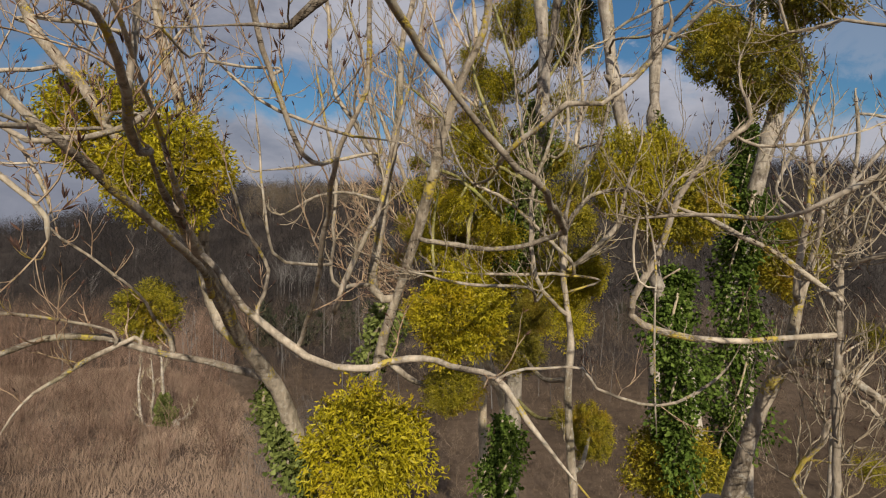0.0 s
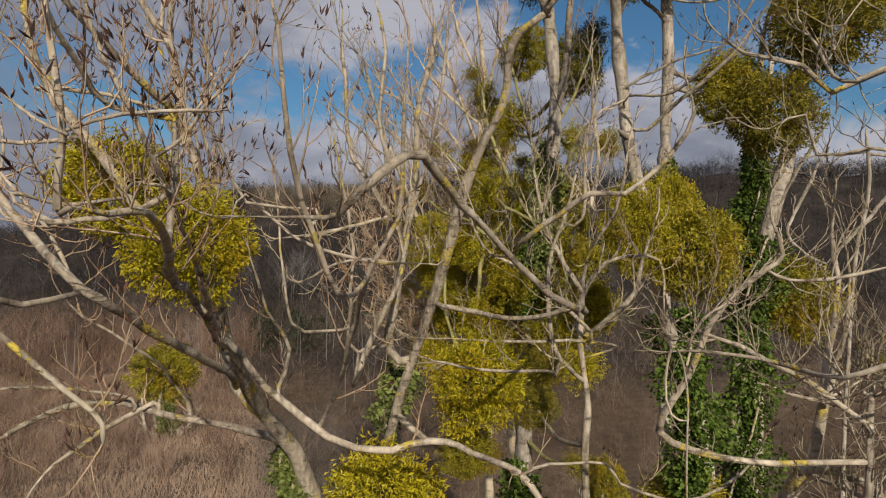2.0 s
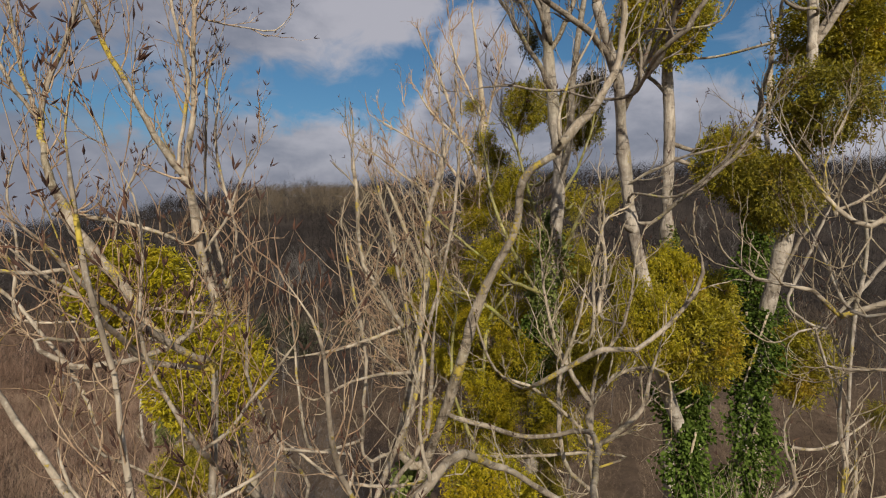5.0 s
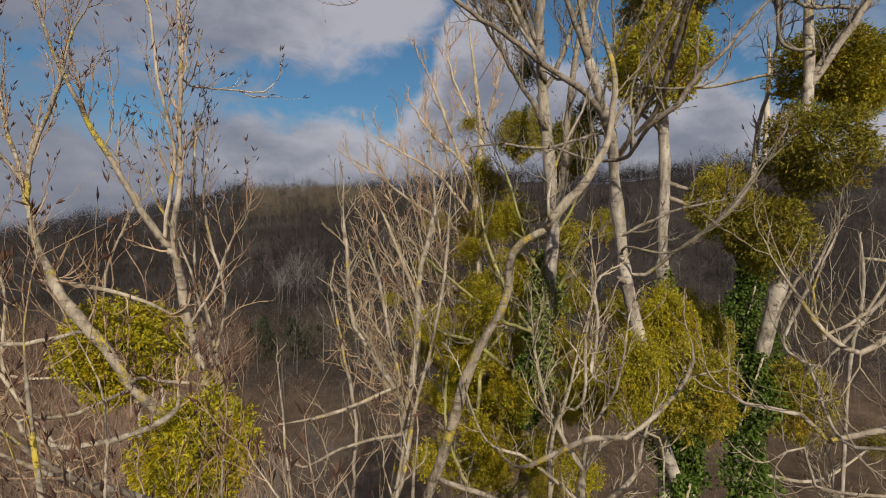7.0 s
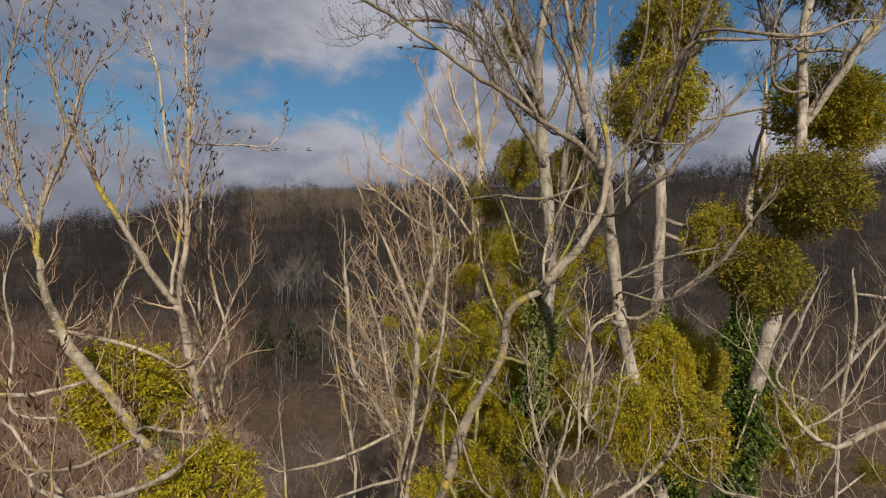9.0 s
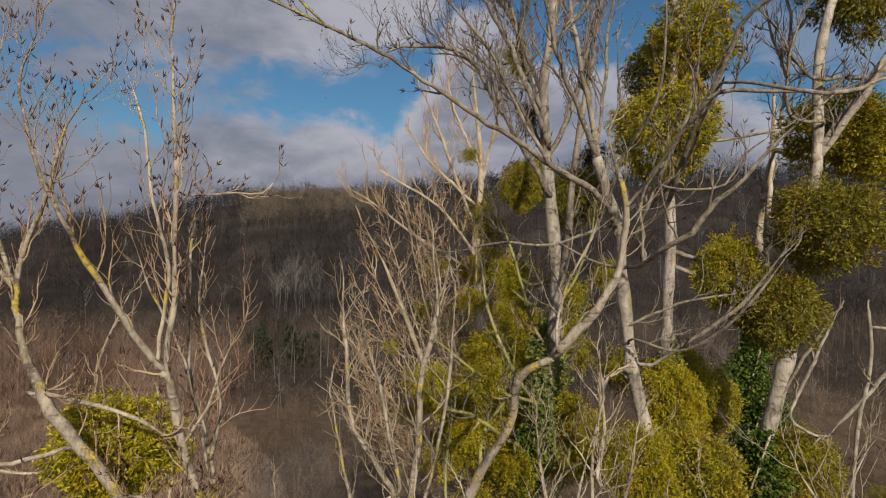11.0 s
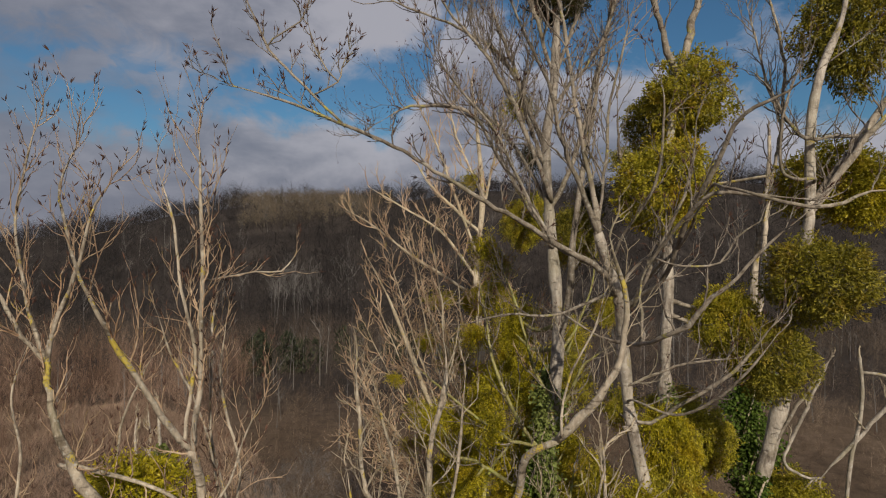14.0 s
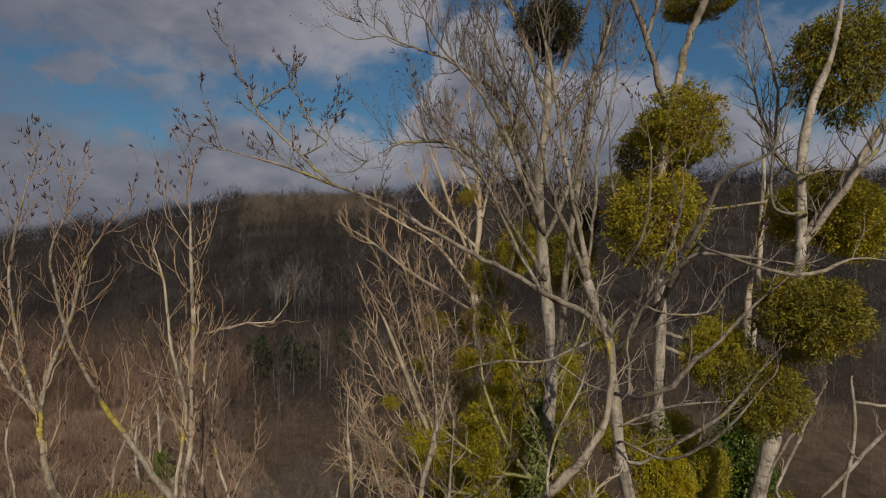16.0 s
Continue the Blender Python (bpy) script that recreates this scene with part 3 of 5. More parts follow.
limb(leaning, 3, 0.3, (-0.85, 1.10, 12.69, 0.004), (-0.77, 1.15, 12.73, 0.004), (-0.68, 1.25, 12.76, 0.004), (-0.65, 1.30, 12.77, 0.004))
limb(leaning, 4, 0.35, (-1.21, 3.00, 11.74, 0.018), (-1.05, 2.50, 11.92, 0.016), (-1.06, 1.95, 12.15, 0.015), (-1.14, 1.61, 12.354, 0.014), (-1.329, 1.67, 12.505, 0.0135), (-1.553, 1.75, 12.71, 0.013), (-1.678, 1.80, 12.80, 0.012), (-1.95, 1.95, 13.05, 0.009))
limb(leaning, 4, 0.25, (-1.22, 1.30, 12.36, 0.008), (-1.05, 1.27, 12.22, 0.008), (-0.907, 1.27, 12.096, 0.007), (-0.888, 1.28, 12.04, 0.006), (-0.903, 1.30, 12.00, 0.004))
limb(leaning, 5, 0.5, (-1.45, 4.25, 11.09, 0.029), (-2.00, 4.17, 11.24, 0.026), (-2.49, 4.10, 11.38, 0.022), (-2.72, 3.90, 11.38, 0.019), (-2.87, 3.70, 11.31, 0.017), (-3.15, 3.60, 11.14, 0.012))
limb(leaning, 3, 0.4, (-2.21, 4.10, 11.34, 0.014), (-2.52, 3.90, 11.17, 0.015), (-2.72, 3.70, 10.99, 0.011), (-2.86, 3.60, 10.71, 0.008))
limb(leaning, 0, 0.3, (-2.00, 4.17, 11.25, 0.019), (-2.02, 4.16, 11.38, 0.018), (-2.06, 4.10, 11.48, 0.016))
limb(leaning, 3, 0.4, (-2.06, 3.90, 11.68, 0.009), (-2.12, 3.60, 11.88, 0.010), (-2.27, 3.40, 12.06, 0.009), (-2.36, 3.30, 12.22, 0.006))
limb(leaning, 3, 0.4, (-2.31, 4.00, 11.40, 0.011), (-2.57, 3.80, 11.52, 0.010), (-2.79, 3.60, 11.58, 0.010), (-2.99, 3.50, 11.58, 0.008))
limb(leaning, 3, 0.4, (-1.29, 3.15, 11.95, 0.017), (-1.15, 3.35, 11.66, 0.022), (-1.03, 3.40, 11.54, 0.023), (-0.85, 3.35, 11.43, 0.023), (-0.61, 3.30, 11.31, 0.023), (-0.41, 3.25, 11.31, 0.022), (-0.19, 3.25, 11.37, 0.020), (0.03, 3.05, 11.37, 0.017), (0.26, 2.78, 11.37, 0.016), (0.45, 2.70, 11.10, 0.014), (0.64, 2.60, 10.88, 0.012))
limb(leaning, 3, 0.35, (0.26, 2.78, 11.37, 0.008), (0.39, 2.80, 11.41, 0.009), (0.67, 2.80, 11.41, 0.007), (0.74, 2.80, 11.31, 0.007), (0.96, 2.80, 11.24, 0.007), (1.13, 2.80, 11.25, 0.007), (1.32, 2.80, 11.37, 0.006), (1.41, 2.80, 11.49, 0.005))
limb(leaning, 4, 0.4, (-0.84, 3.30, 11.46, 0.011), (-0.69, 2.90, 11.77, 0.012), (-0.52, 2.50, 12.12, 0.011), (-0.40, 2.20, 12.38, 0.010), (-0.29, 2.12, 12.57, 0.010), (-0.26, 2.00, 12.86, 0.008), (-0.24, 1.90, 13.15, 0.007))
limb(leaning, 3, 0.3, (-1.11, 3.40, 11.64, 0.012), (-1.06, 3.40, 11.86, 0.012), (-1.13, 3.20, 12.12, 0.009), (-1.18, 3.10, 12.42, 0.006))
limb(leaning, 6, 0.4, (-1.67, 4.20, 11.55, 0.056), (-1.76, 4.00, 12.39, 0.041), (-1.79, 3.80, 12.96, 0.033), (-1.87, 3.75, 13.27, 0.029), (-1.85, 3.60, 13.70, 0.027), (-1.88, 3.57, 13.75, 0.025))
limb(leaning, 15, 0.45, (-1.86, 3.60, 13.70, 0.021), (-1.81, 3.60, 14.19, 0.018), (-1.82, 3.60, 14.72, 0.016), (-1.83, 3.60, 15.14, 0.012), (-1.82, 3.60, 15.60, 0.010), (-1.83, 3.60, 15.81, 0.007))
limb(leaning, 3, 0.3, (-1.82, 3.60, 14.90, 0.007), (-1.83, 3.80, 14.85, 0.007), (-1.62, 4.10, 14.90, 0.006), (-1.44, 4.15, 14.90, 0.006), (-1.36, 4.20, 15.01, 0.005))
limb(leaning, 11, 0.45, (-1.90, 3.57, 13.80, 0.022), (-2.10, 3.40, 14.29, 0.017), (-2.25, 3.25, 14.67, 0.014), (-2.33, 3.20, 14.88, 0.011), (-2.42, 3.20, 15.19, 0.009), (-2.46, 3.20, 15.44, 0.007), (-2.27, 3.10, 15.71, 0.005))
limb(leaning, 9, 0.45, (-1.91, 3.57, 13.83, 0.014), (-1.87, 3.60, 14.23, 0.012), (-1.86, 3.60, 14.39, 0.011), (-1.91, 3.50, 14.79, 0.009), (-1.95, 3.50, 15.23, 0.007), (-2.05, 3.50, 15.57, 0.004))
limb(leaning, 9, 0.4, (-1.79, 4.20, 12.46, 0.016), (-1.83, 4.20, 12.95, 0.013), (-1.96, 4.20, 13.61, 0.011), (-1.98, 4.20, 14.10, 0.010), (-1.96, 4.20, 14.59, 0.008), (-1.85, 4.20, 14.92, 0.005))
limb(leaning, 9, 0.4, (-1.83, 4.20, 13.03, 0.013), (-1.76, 4.20, 13.44, 0.011), (-1.90, 4.20, 14.02, 0.010), (-1.87, 4.20, 14.51, 0.006))
limb(leaning, 7, 0.4, (-1.85, 3.75, 13.22, 0.011), (-1.69, 3.80, 13.49, 0.009), (-1.62, 3.90, 13.77, 0.007), (-1.49, 3.90, 14.03, 0.004))
limb(leaning, 8, 0.4, (-2.05, 4.20, 12.44, 0.043), (-2.29, 3.95, 12.82, 0.037), (-2.46, 3.90, 13.09, 0.037), (-2.77, 3.90, 13.45, 0.035), (-2.96, 3.95, 13.76, 0.031), (-3.08, 4.00, 14.12, 0.025))
limb(leaning, 12, 0.45, (-3.09, 4.05, 14.22, 0.021), (-3.04, 4.10, 14.57, 0.018), (-2.93, 4.15, 14.94, 0.013), (-2.88, 4.20, 15.32, 0.010), (-2.71, 4.20, 15.62, 0.007))
limb(leaning, 8, 0.45, (-3.09, 4.05, 14.22, 0.019), (-3.24, 4.00, 14.43, 0.017), (-3.36, 4.00, 14.63, 0.016), (-3.65, 4.00, 15.04, 0.013))
limb(leaning, 14, 0.45, (-3.15, 4.05, 14.31, 0.016), (-3.31, 4.10, 14.78, 0.013), (-3.38, 4.10, 15.28, 0.010), (-3.28, 4.10, 15.78, 0.008), (-3.19, 4.10, 16.04, 0.005))
limb(leaning, 8, 0.4, (-2.92, 3.92, 13.56, 0.017), (-2.47, 3.85, 13.51, 0.015), (-2.13, 3.80, 13.42, 0.013), (-1.92, 3.70, 13.34, 0.013))
limb(leaning, 8, 0.35, (-2.61, 3.30, 12.79, 0.013), (-2.41, 3.30, 12.64, 0.018), (-2.11, 3.35, 12.64, 0.020), (-1.90, 3.40, 12.72, 0.021), (-1.75, 3.40, 12.81, 0.017), (-1.74, 3.40, 12.96, 0.009))
limb(leaning, 8, 0.35, (-2.24, 3.85, 12.89, 0.015), (-1.95, 3.80, 12.87, 0.012), (-1.71, 3.80, 12.85, 0.007))
limb(leaning, 12, 0.4, (-3.19, 3.60, 13.16, 0.014), (-2.97, 3.60, 12.94, 0.014), (-2.69, 3.50, 12.72, 0.012), (-2.51, 3.50, 12.48, 0.012), (-2.37, 3.50, 12.12, 0.012))
limb(leaning, 7, 0.35, (-2.97, 4.75, 12.76, 0.013), (-2.99, 4.75, 13.44, 0.011), (-2.83, 4.75, 13.91, 0.009), (-2.61, 4.75, 14.30, 0.006))
limb(leaning, 7, 0.35, (-2.10, 4.75, 12.76, 0.013), (-2.18, 4.75, 13.34, 0.011), (-2.35, 4.75, 13.82, 0.009), (-2.54, 4.75, 14.20, 0.008), (-2.68, 4.75, 14.59, 0.006))
limb(leaning, 8, 0.35, (-3.83, 4.75, 12.77, 0.015), (-3.81, 4.75, 13.34, 0.013), (-3.88, 4.75, 13.82, 0.009), (-3.74, 4.75, 14.25, 0.006))
limb(leaning, 7, 0.3, (-1.03, 1.90, 12.90, 0.011), (-1.04, 1.80, 12.95, 0.010), (-1.11, 1.65, 13.06, 0.009), (-1.16, 1.50, 13.16, 0.008), (-1.21, 1.40, 13.26, 0.006), (-1.25, 1.35, 13.33, 0.005), (-1.29, 1.30, 13.40, 0.004))
limb(leaning, 6, 0.3, (-1.21, 1.85, 12.92, 0.010), (-1.23, 1.75, 13.00, 0.010), (-1.22, 1.60, 13.08, 0.008), (-1.21, 1.50, 13.15, 0.007), (-1.26, 1.45, 13.21, 0.006), (-1.29, 1.40, 13.26, 0.004), (-1.38, 1.40, 13.34, 0.004))
limb(leaning, 8, 0.35, (-0.47, 1.90, 12.31, 0.008), (-0.52, 1.80, 12.47, 0.008), (-0.54, 1.65, 12.66, 0.008), (-0.54, 1.50, 12.87, 0.006), (-0.53, 1.42, 13.01, 0.005), (-0.57, 1.42, 13.12, 0.004), (-0.64, 1.42, 13.22, 0.004))
limb(leaning, 10, 0.35, (-1.18, 2.60, 12.17, 0.013), (-0.94, 1.60, 12.71, 0.007), (-0.99, 1.45, 12.96, 0.006), (-1.01, 1.40, 13.11, 0.005), (-1.00, 1.40, 13.29, 0.004), (-1.02, 1.40, 13.44, 0.004), (-1.09, 1.40, 13.57, 0.004))
limb(leaning, 4, 0.3, (-0.94, 1.60, 12.71, 0.006), (-0.86, 1.60, 12.76, 0.006), (-0.79, 1.60, 12.85, 0.005), (-0.71, 1.60, 12.95, 0.004), (-0.66, 1.60, 13.02, 0.004))
limb(leaning, 5, 0.4, (-0.55, 1.90, 12.59, 0.005), (-0.78, 1.90, 12.61, 0.006), (-0.84, 1.85, 12.78, 0.006), (-0.87, 1.80, 12.90, 0.006), (-0.86, 1.80, 13.13, 0.005))
close_tree(leaning)

middle = tree("young_poplar", "slender pale poplar with curved bare limbs")
limb(middle, 3, 0.3, (-0.93, 4.80, 9.53, 0.050), (-0.72, 4.70, 10.40, 0.045), (-0.52, 4.50, 11.18, 0.041), (-0.21, 4.20, 12.09, 0.039), (0.03, 3.90, 12.92, 0.036), (0.24, 3.70, 13.38, 0.032), (0.29, 3.56, 13.73, 0.031), (0.47, 3.45, 13.87, 0.030))
limb(middle, 5, 0.4, (0.51, 3.40, 13.98, 0.029), (0.76, 3.35, 14.25, 0.024), (0.86, 3.30, 14.64, 0.019), (0.81, 3.30, 14.91, 0.014), (0.75, 3.30, 15.14, 0.009))
limb(middle, 5, 0.4, (0.46, 3.30, 13.96, 0.009), (0.52, 3.40, 14.23, 0.008), (0.69, 3.40, 14.57, 0.006), (0.75, 3.40, 14.80, 0.005))
limb(middle, 12, 0.5, (-0.54, 4.40, 11.66, 0.038), (-0.44, 4.40, 12.41, 0.033), (-0.35, 4.40, 13.07, 0.026), (-0.33, 4.40, 13.51, 0.021), (-0.22, 4.40, 14.03, 0.015), (-0.24, 4.40, 14.43, 0.009))
limb(middle, 10, 0.45, (-0.42, 4.40, 12.49, 0.021), (-0.66, 4.40, 12.96, 0.019), (-0.84, 4.40, 13.24, 0.017), (-0.89, 4.40, 13.77, 0.014), (-0.92, 4.40, 14.12, 0.010))
limb(middle, 8, 0.4, (-0.49, 4.40, 12.71, 0.015), (-0.60, 4.40, 13.16, 0.014), (-0.66, 4.40, 13.51, 0.012), (-0.77, 4.40, 13.95, 0.007))
limb(middle, 6, 0.4, (-0.83, 4.20, 11.76, 0.013), (-0.81, 4.20, 12.48, 0.013), (-0.87, 4.20, 12.94, 0.011), (-0.97, 4.20, 13.44, 0.007))
limb(middle, 3, 0.3, (-1.28, 4.00, 12.53, 0.008), (-0.90, 4.10, 12.59, 0.011), (-0.54, 4.30, 12.70, 0.013))
limb(middle, 4, 0.3, (-1.12, 4.00, 12.23, 0.009), (-0.80, 4.00, 12.36, 0.011), (-0.50, 4.30, 12.33, 0.013))
limb(middle, 3, 0.3, (-1.13, 3.80, 11.97, 0.009), (-1.21, 3.80, 12.39, 0.009), (-1.26, 3.80, 12.96, 0.006))
limb(middle, 8, 0.4, (-0.71, 3.60, 11.63, 0.020), (-0.57, 3.60, 11.99, 0.020), (-0.43, 3.70, 12.26, 0.019), (-0.36, 3.80, 12.62, 0.016), (-0.24, 3.80, 13.08, 0.013), (-0.16, 3.80, 13.45, 0.012), (-0.09, 3.80, 14.21, 0.010))
limb(middle, 5, 0.3, (-0.70, 1.42, 12.54, 0.006), (-0.46, 1.38, 12.54, 0.009), (-0.387, 1.40, 12.545, 0.010), (-0.263, 1.43, 12.67, 0.012), (-0.179, 1.53, 12.71, 0.013), (-0.126, 1.63, 12.66, 0.013), (0.026, 1.90, 12.516, 0.013), (0.257, 2.12, 12.30, 0.014), (0.39, 2.30, 12.235, 0.015), (0.75, 3.60, 12.09, 0.018))
limb(middle, 3, 0.3, (-0.263, 1.45, 12.69, 0.007), (-0.30, 1.50, 12.80, 0.006), (-0.28, 1.52, 12.98, 0.005), (-0.31, 1.52, 13.14, 0.003))
limb(middle, 4, 0.3, (-0.78, 1.90, 12.64, 0.004), (-0.64, 1.95, 12.51, 0.006), (-0.49, 2.00, 12.45, 0.006), (-0.34, 2.10, 12.41, 0.006), (-0.18, 2.20, 12.40, 0.004))
close_tree(middle)

slender = tree("small_tree", "thin crooked bare tree with lichened branches", BARK, TWIG, 0.03)
limb(slender, 4, 0.3, (0.93, 4.10, 9.34, 0.030), (0.90, 4.10, 10.23, 0.028), (0.87, 4.10, 10.95, 0.026), (0.89, 4.10, 11.35, 0.026), (0.84, 4.10, 11.75, 0.026), (0.85, 4.10, 12.16, 0.025))
limb(slender, 10, 0.4, (0.85, 4.10, 12.15, 0.017), (0.68, 4.10, 12.43, 0.016), (0.54, 4.10, 12.83, 0.013), (0.48, 4.10, 13.27, 0.009))
limb(slender, 8, 0.4, (0.85, 4.10, 12.15, 0.016), (0.88, 4.10, 12.43, 0.013), (1.08, 4.10, 12.75, 0.011), (1.18, 4.10, 13.23, 0.008))
limb(slender, 8, 0.4, (0.87, 4.10, 11.83, 0.019), (1.06, 4.00, 11.99, 0.020), (1.20, 4.00, 12.15, 0.017), (1.25, 4.00, 12.38, 0.011), (1.33, 4.00, 12.66, 0.008))
limb(slender, 8, 0.3, (-0.35, 4.00, 11.84, 0.006), (0.24, 4.00, 11.83, 0.009), (0.76, 4.05, 11.81, 0.011), (1.09, 4.10, 11.77, 0.008))
limb(slender, 8, 0.3, (0.82, 4.10, 12.06, 0.019), (0.98, 4.10, 12.31, 0.018), (1.08, 4.10, 12.39, 0.014), (1.39, 4.10, 12.37, 0.010), (1.43, 4.10, 11.90, 0.006))
limb(slender, 8, 0.3, (0.85, 4.10, 11.53, 0.016), (0.63, 4.00, 11.80, 0.014), (0.59, 4.00, 12.36, 0.014), (0.71, 4.00, 12.72, 0.012), (0.83, 4.00, 13.16, 0.008))
limb(slender, 6, 0.35, (0.87, 4.00, 11.88, 0.014), (0.46, 3.90, 12.30, 0.012), (0.14, 3.80, 12.47, 0.010), (-0.05, 3.80, 12.96, 0.007))
limb(slender, 6, 0.35, (0.46, 3.20, 11.77, 0.009), (0.13, 3.10, 11.79, 0.008), (-0.18, 3.00, 11.87, 0.007), (-0.33, 3.00, 11.93, 0.005))
limb(slender, 6, 0.35, (0.36, 3.20, 12.53, 0.015), (0.53, 3.10, 12.66, 0.017), (0.65, 3.00, 12.77, 0.017), (0.82, 3.00, 12.76, 0.014), (1.06, 3.00, 12.96, 0.012), (1.17, 3.00, 13.16, 0.011), (1.14, 3.00, 13.31, 0.007))
limb(slender, 8, 0.35, (0.99, 4.40, 12.79, 0.015), (1.03, 4.40, 13.22, 0.015), (1.01, 4.40, 13.48, 0.015), (1.17, 4.50, 13.58, 0.014))
limb(slender, 6, 0.4, (0.81, 4.00, 12.66, 0.013), (0.85, 4.00, 13.22, 0.011), (0.91, 4.00, 13.50, 0.011), (0.89, 4.00, 13.78, 0.006))
close_tree(slender)

right_near = tree("spreading_tree", "bare tree with long pale curved branches")
limb(right_near, 6, 0.35, (1.38, 3.20, 10.05, 0.061), (1.46, 3.00, 10.65, 0.049), (1.52, 2.80, 11.22, 0.039), (1.56, 2.65, 11.47, 0.030), (1.56, 2.60, 11.59, 0.026), (1.59, 2.60, 11.74, 0.023), (1.68, 2.60, 12.06, 0.020), (1.70, 2.60, 12.35, 0.016), (1.65, 2.60, 12.60, 0.010))
limb(right_near, 3, 0.4, (1.94, 2.30, 10.51, 0.026), (1.83, 2.15, 11.24, 0.023), (1.72, 2.00, 11.88, 0.020), (1.65, 1.90, 12.35, 0.016), (1.68, 1.90, 13.00, 0.013), (1.76, 1.95, 14.16, 0.010), (1.76, 2.00, 15.37, 0.008))
limb(right_near, 7, 0.35, (1.51, 2.60, 11.46, 0.020), (1.53, 2.40, 11.53, 0.020), (1.57, 2.30, 11.50, 0.019), (1.67, 2.20, 11.40, 0.017), (1.87, 2.10, 11.26, 0.013))
limb(right_near, 12, 0.35, (1.52, 2.20, 10.79, 0.017), (1.44, 2.10, 11.26, 0.015), (1.43, 2.10, 11.57, 0.014), (1.44, 2.10, 11.92, 0.010), (1.46, 2.10, 12.08, 0.007))
limb(right_near, 9, 0.3, (1.53, 2.55, 11.44, 0.010), (1.60, 2.30, 11.44, 0.010), (1.66, 2.20, 11.34, 0.009), (1.78, 2.20, 11.18, 0.008))
limb(right_near, 12, 0.35, (1.44, 2.10, 11.92, 0.006), (1.47, 2.00, 11.96, 0.008), (1.58, 1.90, 12.00, 0.007))
limb(right_near, 12, 0.35, (1.43, 2.40, 11.04, 0.009), (1.49, 2.30, 11.23, 0.011), (1.48, 2.20, 11.40, 0.009), (1.61, 2.20, 11.57, 0.007))
limb(right_near, 12, 0.3, (0.65, 2.00, 12.10, 0.005), (0.72, 2.00, 12.11, 0.007), (0.85, 1.90, 12.12, 0.007), (0.97, 1.80, 12.10, 0.008), (1.00, 1.60, 12.11, 0.007), (1.08, 1.52, 12.17, 0.008), (1.20, 1.45, 12.22, 0.007))
limb(right_near, 6, 0.3, (0.72, 2.00, 12.11, 0.005), (0.77, 2.00, 12.21, 0.005), (0.86, 2.00, 12.27, 0.004))
limb(right_near, 6, 0.3, (1.08, 1.52, 12.17, 0.006), (1.11, 1.50, 12.13, 0.006), (1.19, 1.50, 12.03, 0.005))
limb(right_near, 6, 0.3, (0.74, 2.30, 11.72, 0.015), (0.79, 2.20, 11.95, 0.014), (0.83, 2.10, 12.18, 0.012), (0.91, 2.05, 12.31, 0.011), (0.99, 2.00, 12.39, 0.009), (1.05, 2.00, 12.44, 0.007), (1.01, 2.00, 12.56, 0.006), (1.01, 2.00, 12.63, 0.005))
limb(right_near, 6, 0.3, (0.99, 2.00, 12.39, 0.006), (1.08, 2.00, 12.35, 0.006), (1.22, 2.00, 12.35, 0.007), (1.43, 2.00, 12.40, 0.006))
limb(right_near, 7, 0.3, (0.81, 2.10, 12.16, 0.008), (0.95, 2.10, 12.11, 0.009), (1.08, 2.10, 12.05, 0.010), (1.23, 2.10, 11.97, 0.011), (1.42, 2.10, 11.82, 0.011))
limb(right_near, 9, 0.35, (1.50, 2.50, 11.81, 0.015), (1.52, 2.50, 12.02, 0.014), (1.57, 2.50, 12.24, 0.012), (1.55, 2.50, 12.52, 0.009), (1.57, 2.50, 12.72, 0.006))
limb(right_near, 7, 0.3, (1.30, 2.30, 13.36, 0.005), (1.30, 2.20, 13.23, 0.007), (1.29, 2.10, 13.09, 0.007), (1.31, 2.00, 13.04, 0.007), (1.42, 1.90, 13.08, 0.007))
limb(right_near, 9, 0.3, (1.12, 2.20, 12.92, 0.005), (1.25, 2.20, 12.97, 0.006), (1.30, 2.20, 12.81, 0.007), (1.44, 2.10, 12.82, 0.007), (1.61, 2.10, 12.80, 0.007))
limb(right_near, 7, 0.35, (1.07, 2.10, 13.73, 0.004), (1.18, 2.10, 13.56, 0.007), (1.26, 2.08, 13.43, 0.008), (1.36, 2.05, 13.37, 0.011), (1.45, 2.00, 13.45, 0.013), (1.64, 2.00, 13.49, 0.014))
limb(right_near, 7, 0.35, (1.26, 2.08, 13.43, 0.006), (1.42, 2.10, 13.51, 0.006), (1.53, 2.10, 13.69, 0.006), (1.66, 2.10, 13.86, 0.004))
limb(right_near, 7, 0.35, (0.86, 2.10, 13.26, 0.006), (0.97, 2.10, 13.17, 0.008), (1.18, 2.10, 13.12, 0.009), (1.29, 2.10, 13.02, 0.010), (1.47, 2.00, 13.10, 0.013), (1.66, 2.00, 13.10, 0.014))
limb(right_near, 7, 0.3, (1.26, 2.08, 13.41, 0.005), (1.23, 2.10, 13.60, 0.004), (1.32, 2.10, 13.81, 0.004))
limb(right_near, 0, 0.1, (0.69, 2.00, 12.11, 0.004), (0.72, 2.00, 11.98, 0.004), (0.72, 2.00, 11.64, 0.004), (0.73, 2.00, 11.35, 0.004))
limb(right_near, 0, 0.1, (0.67, 2.00, 12.11, 0.005), (0.65, 2.00, 12.00, 0.005), (0.67, 2.00, 11.88, 0.004), (0.73, 2.00, 11.86, 0.004))
limb(right_near, 6, 0.3, (1.40, 2.10, 11.96, 0.006), (1.43, 2.00, 12.02, 0.005), (1.47, 2.00, 12.11, 0.004))
close_tree(right_near)

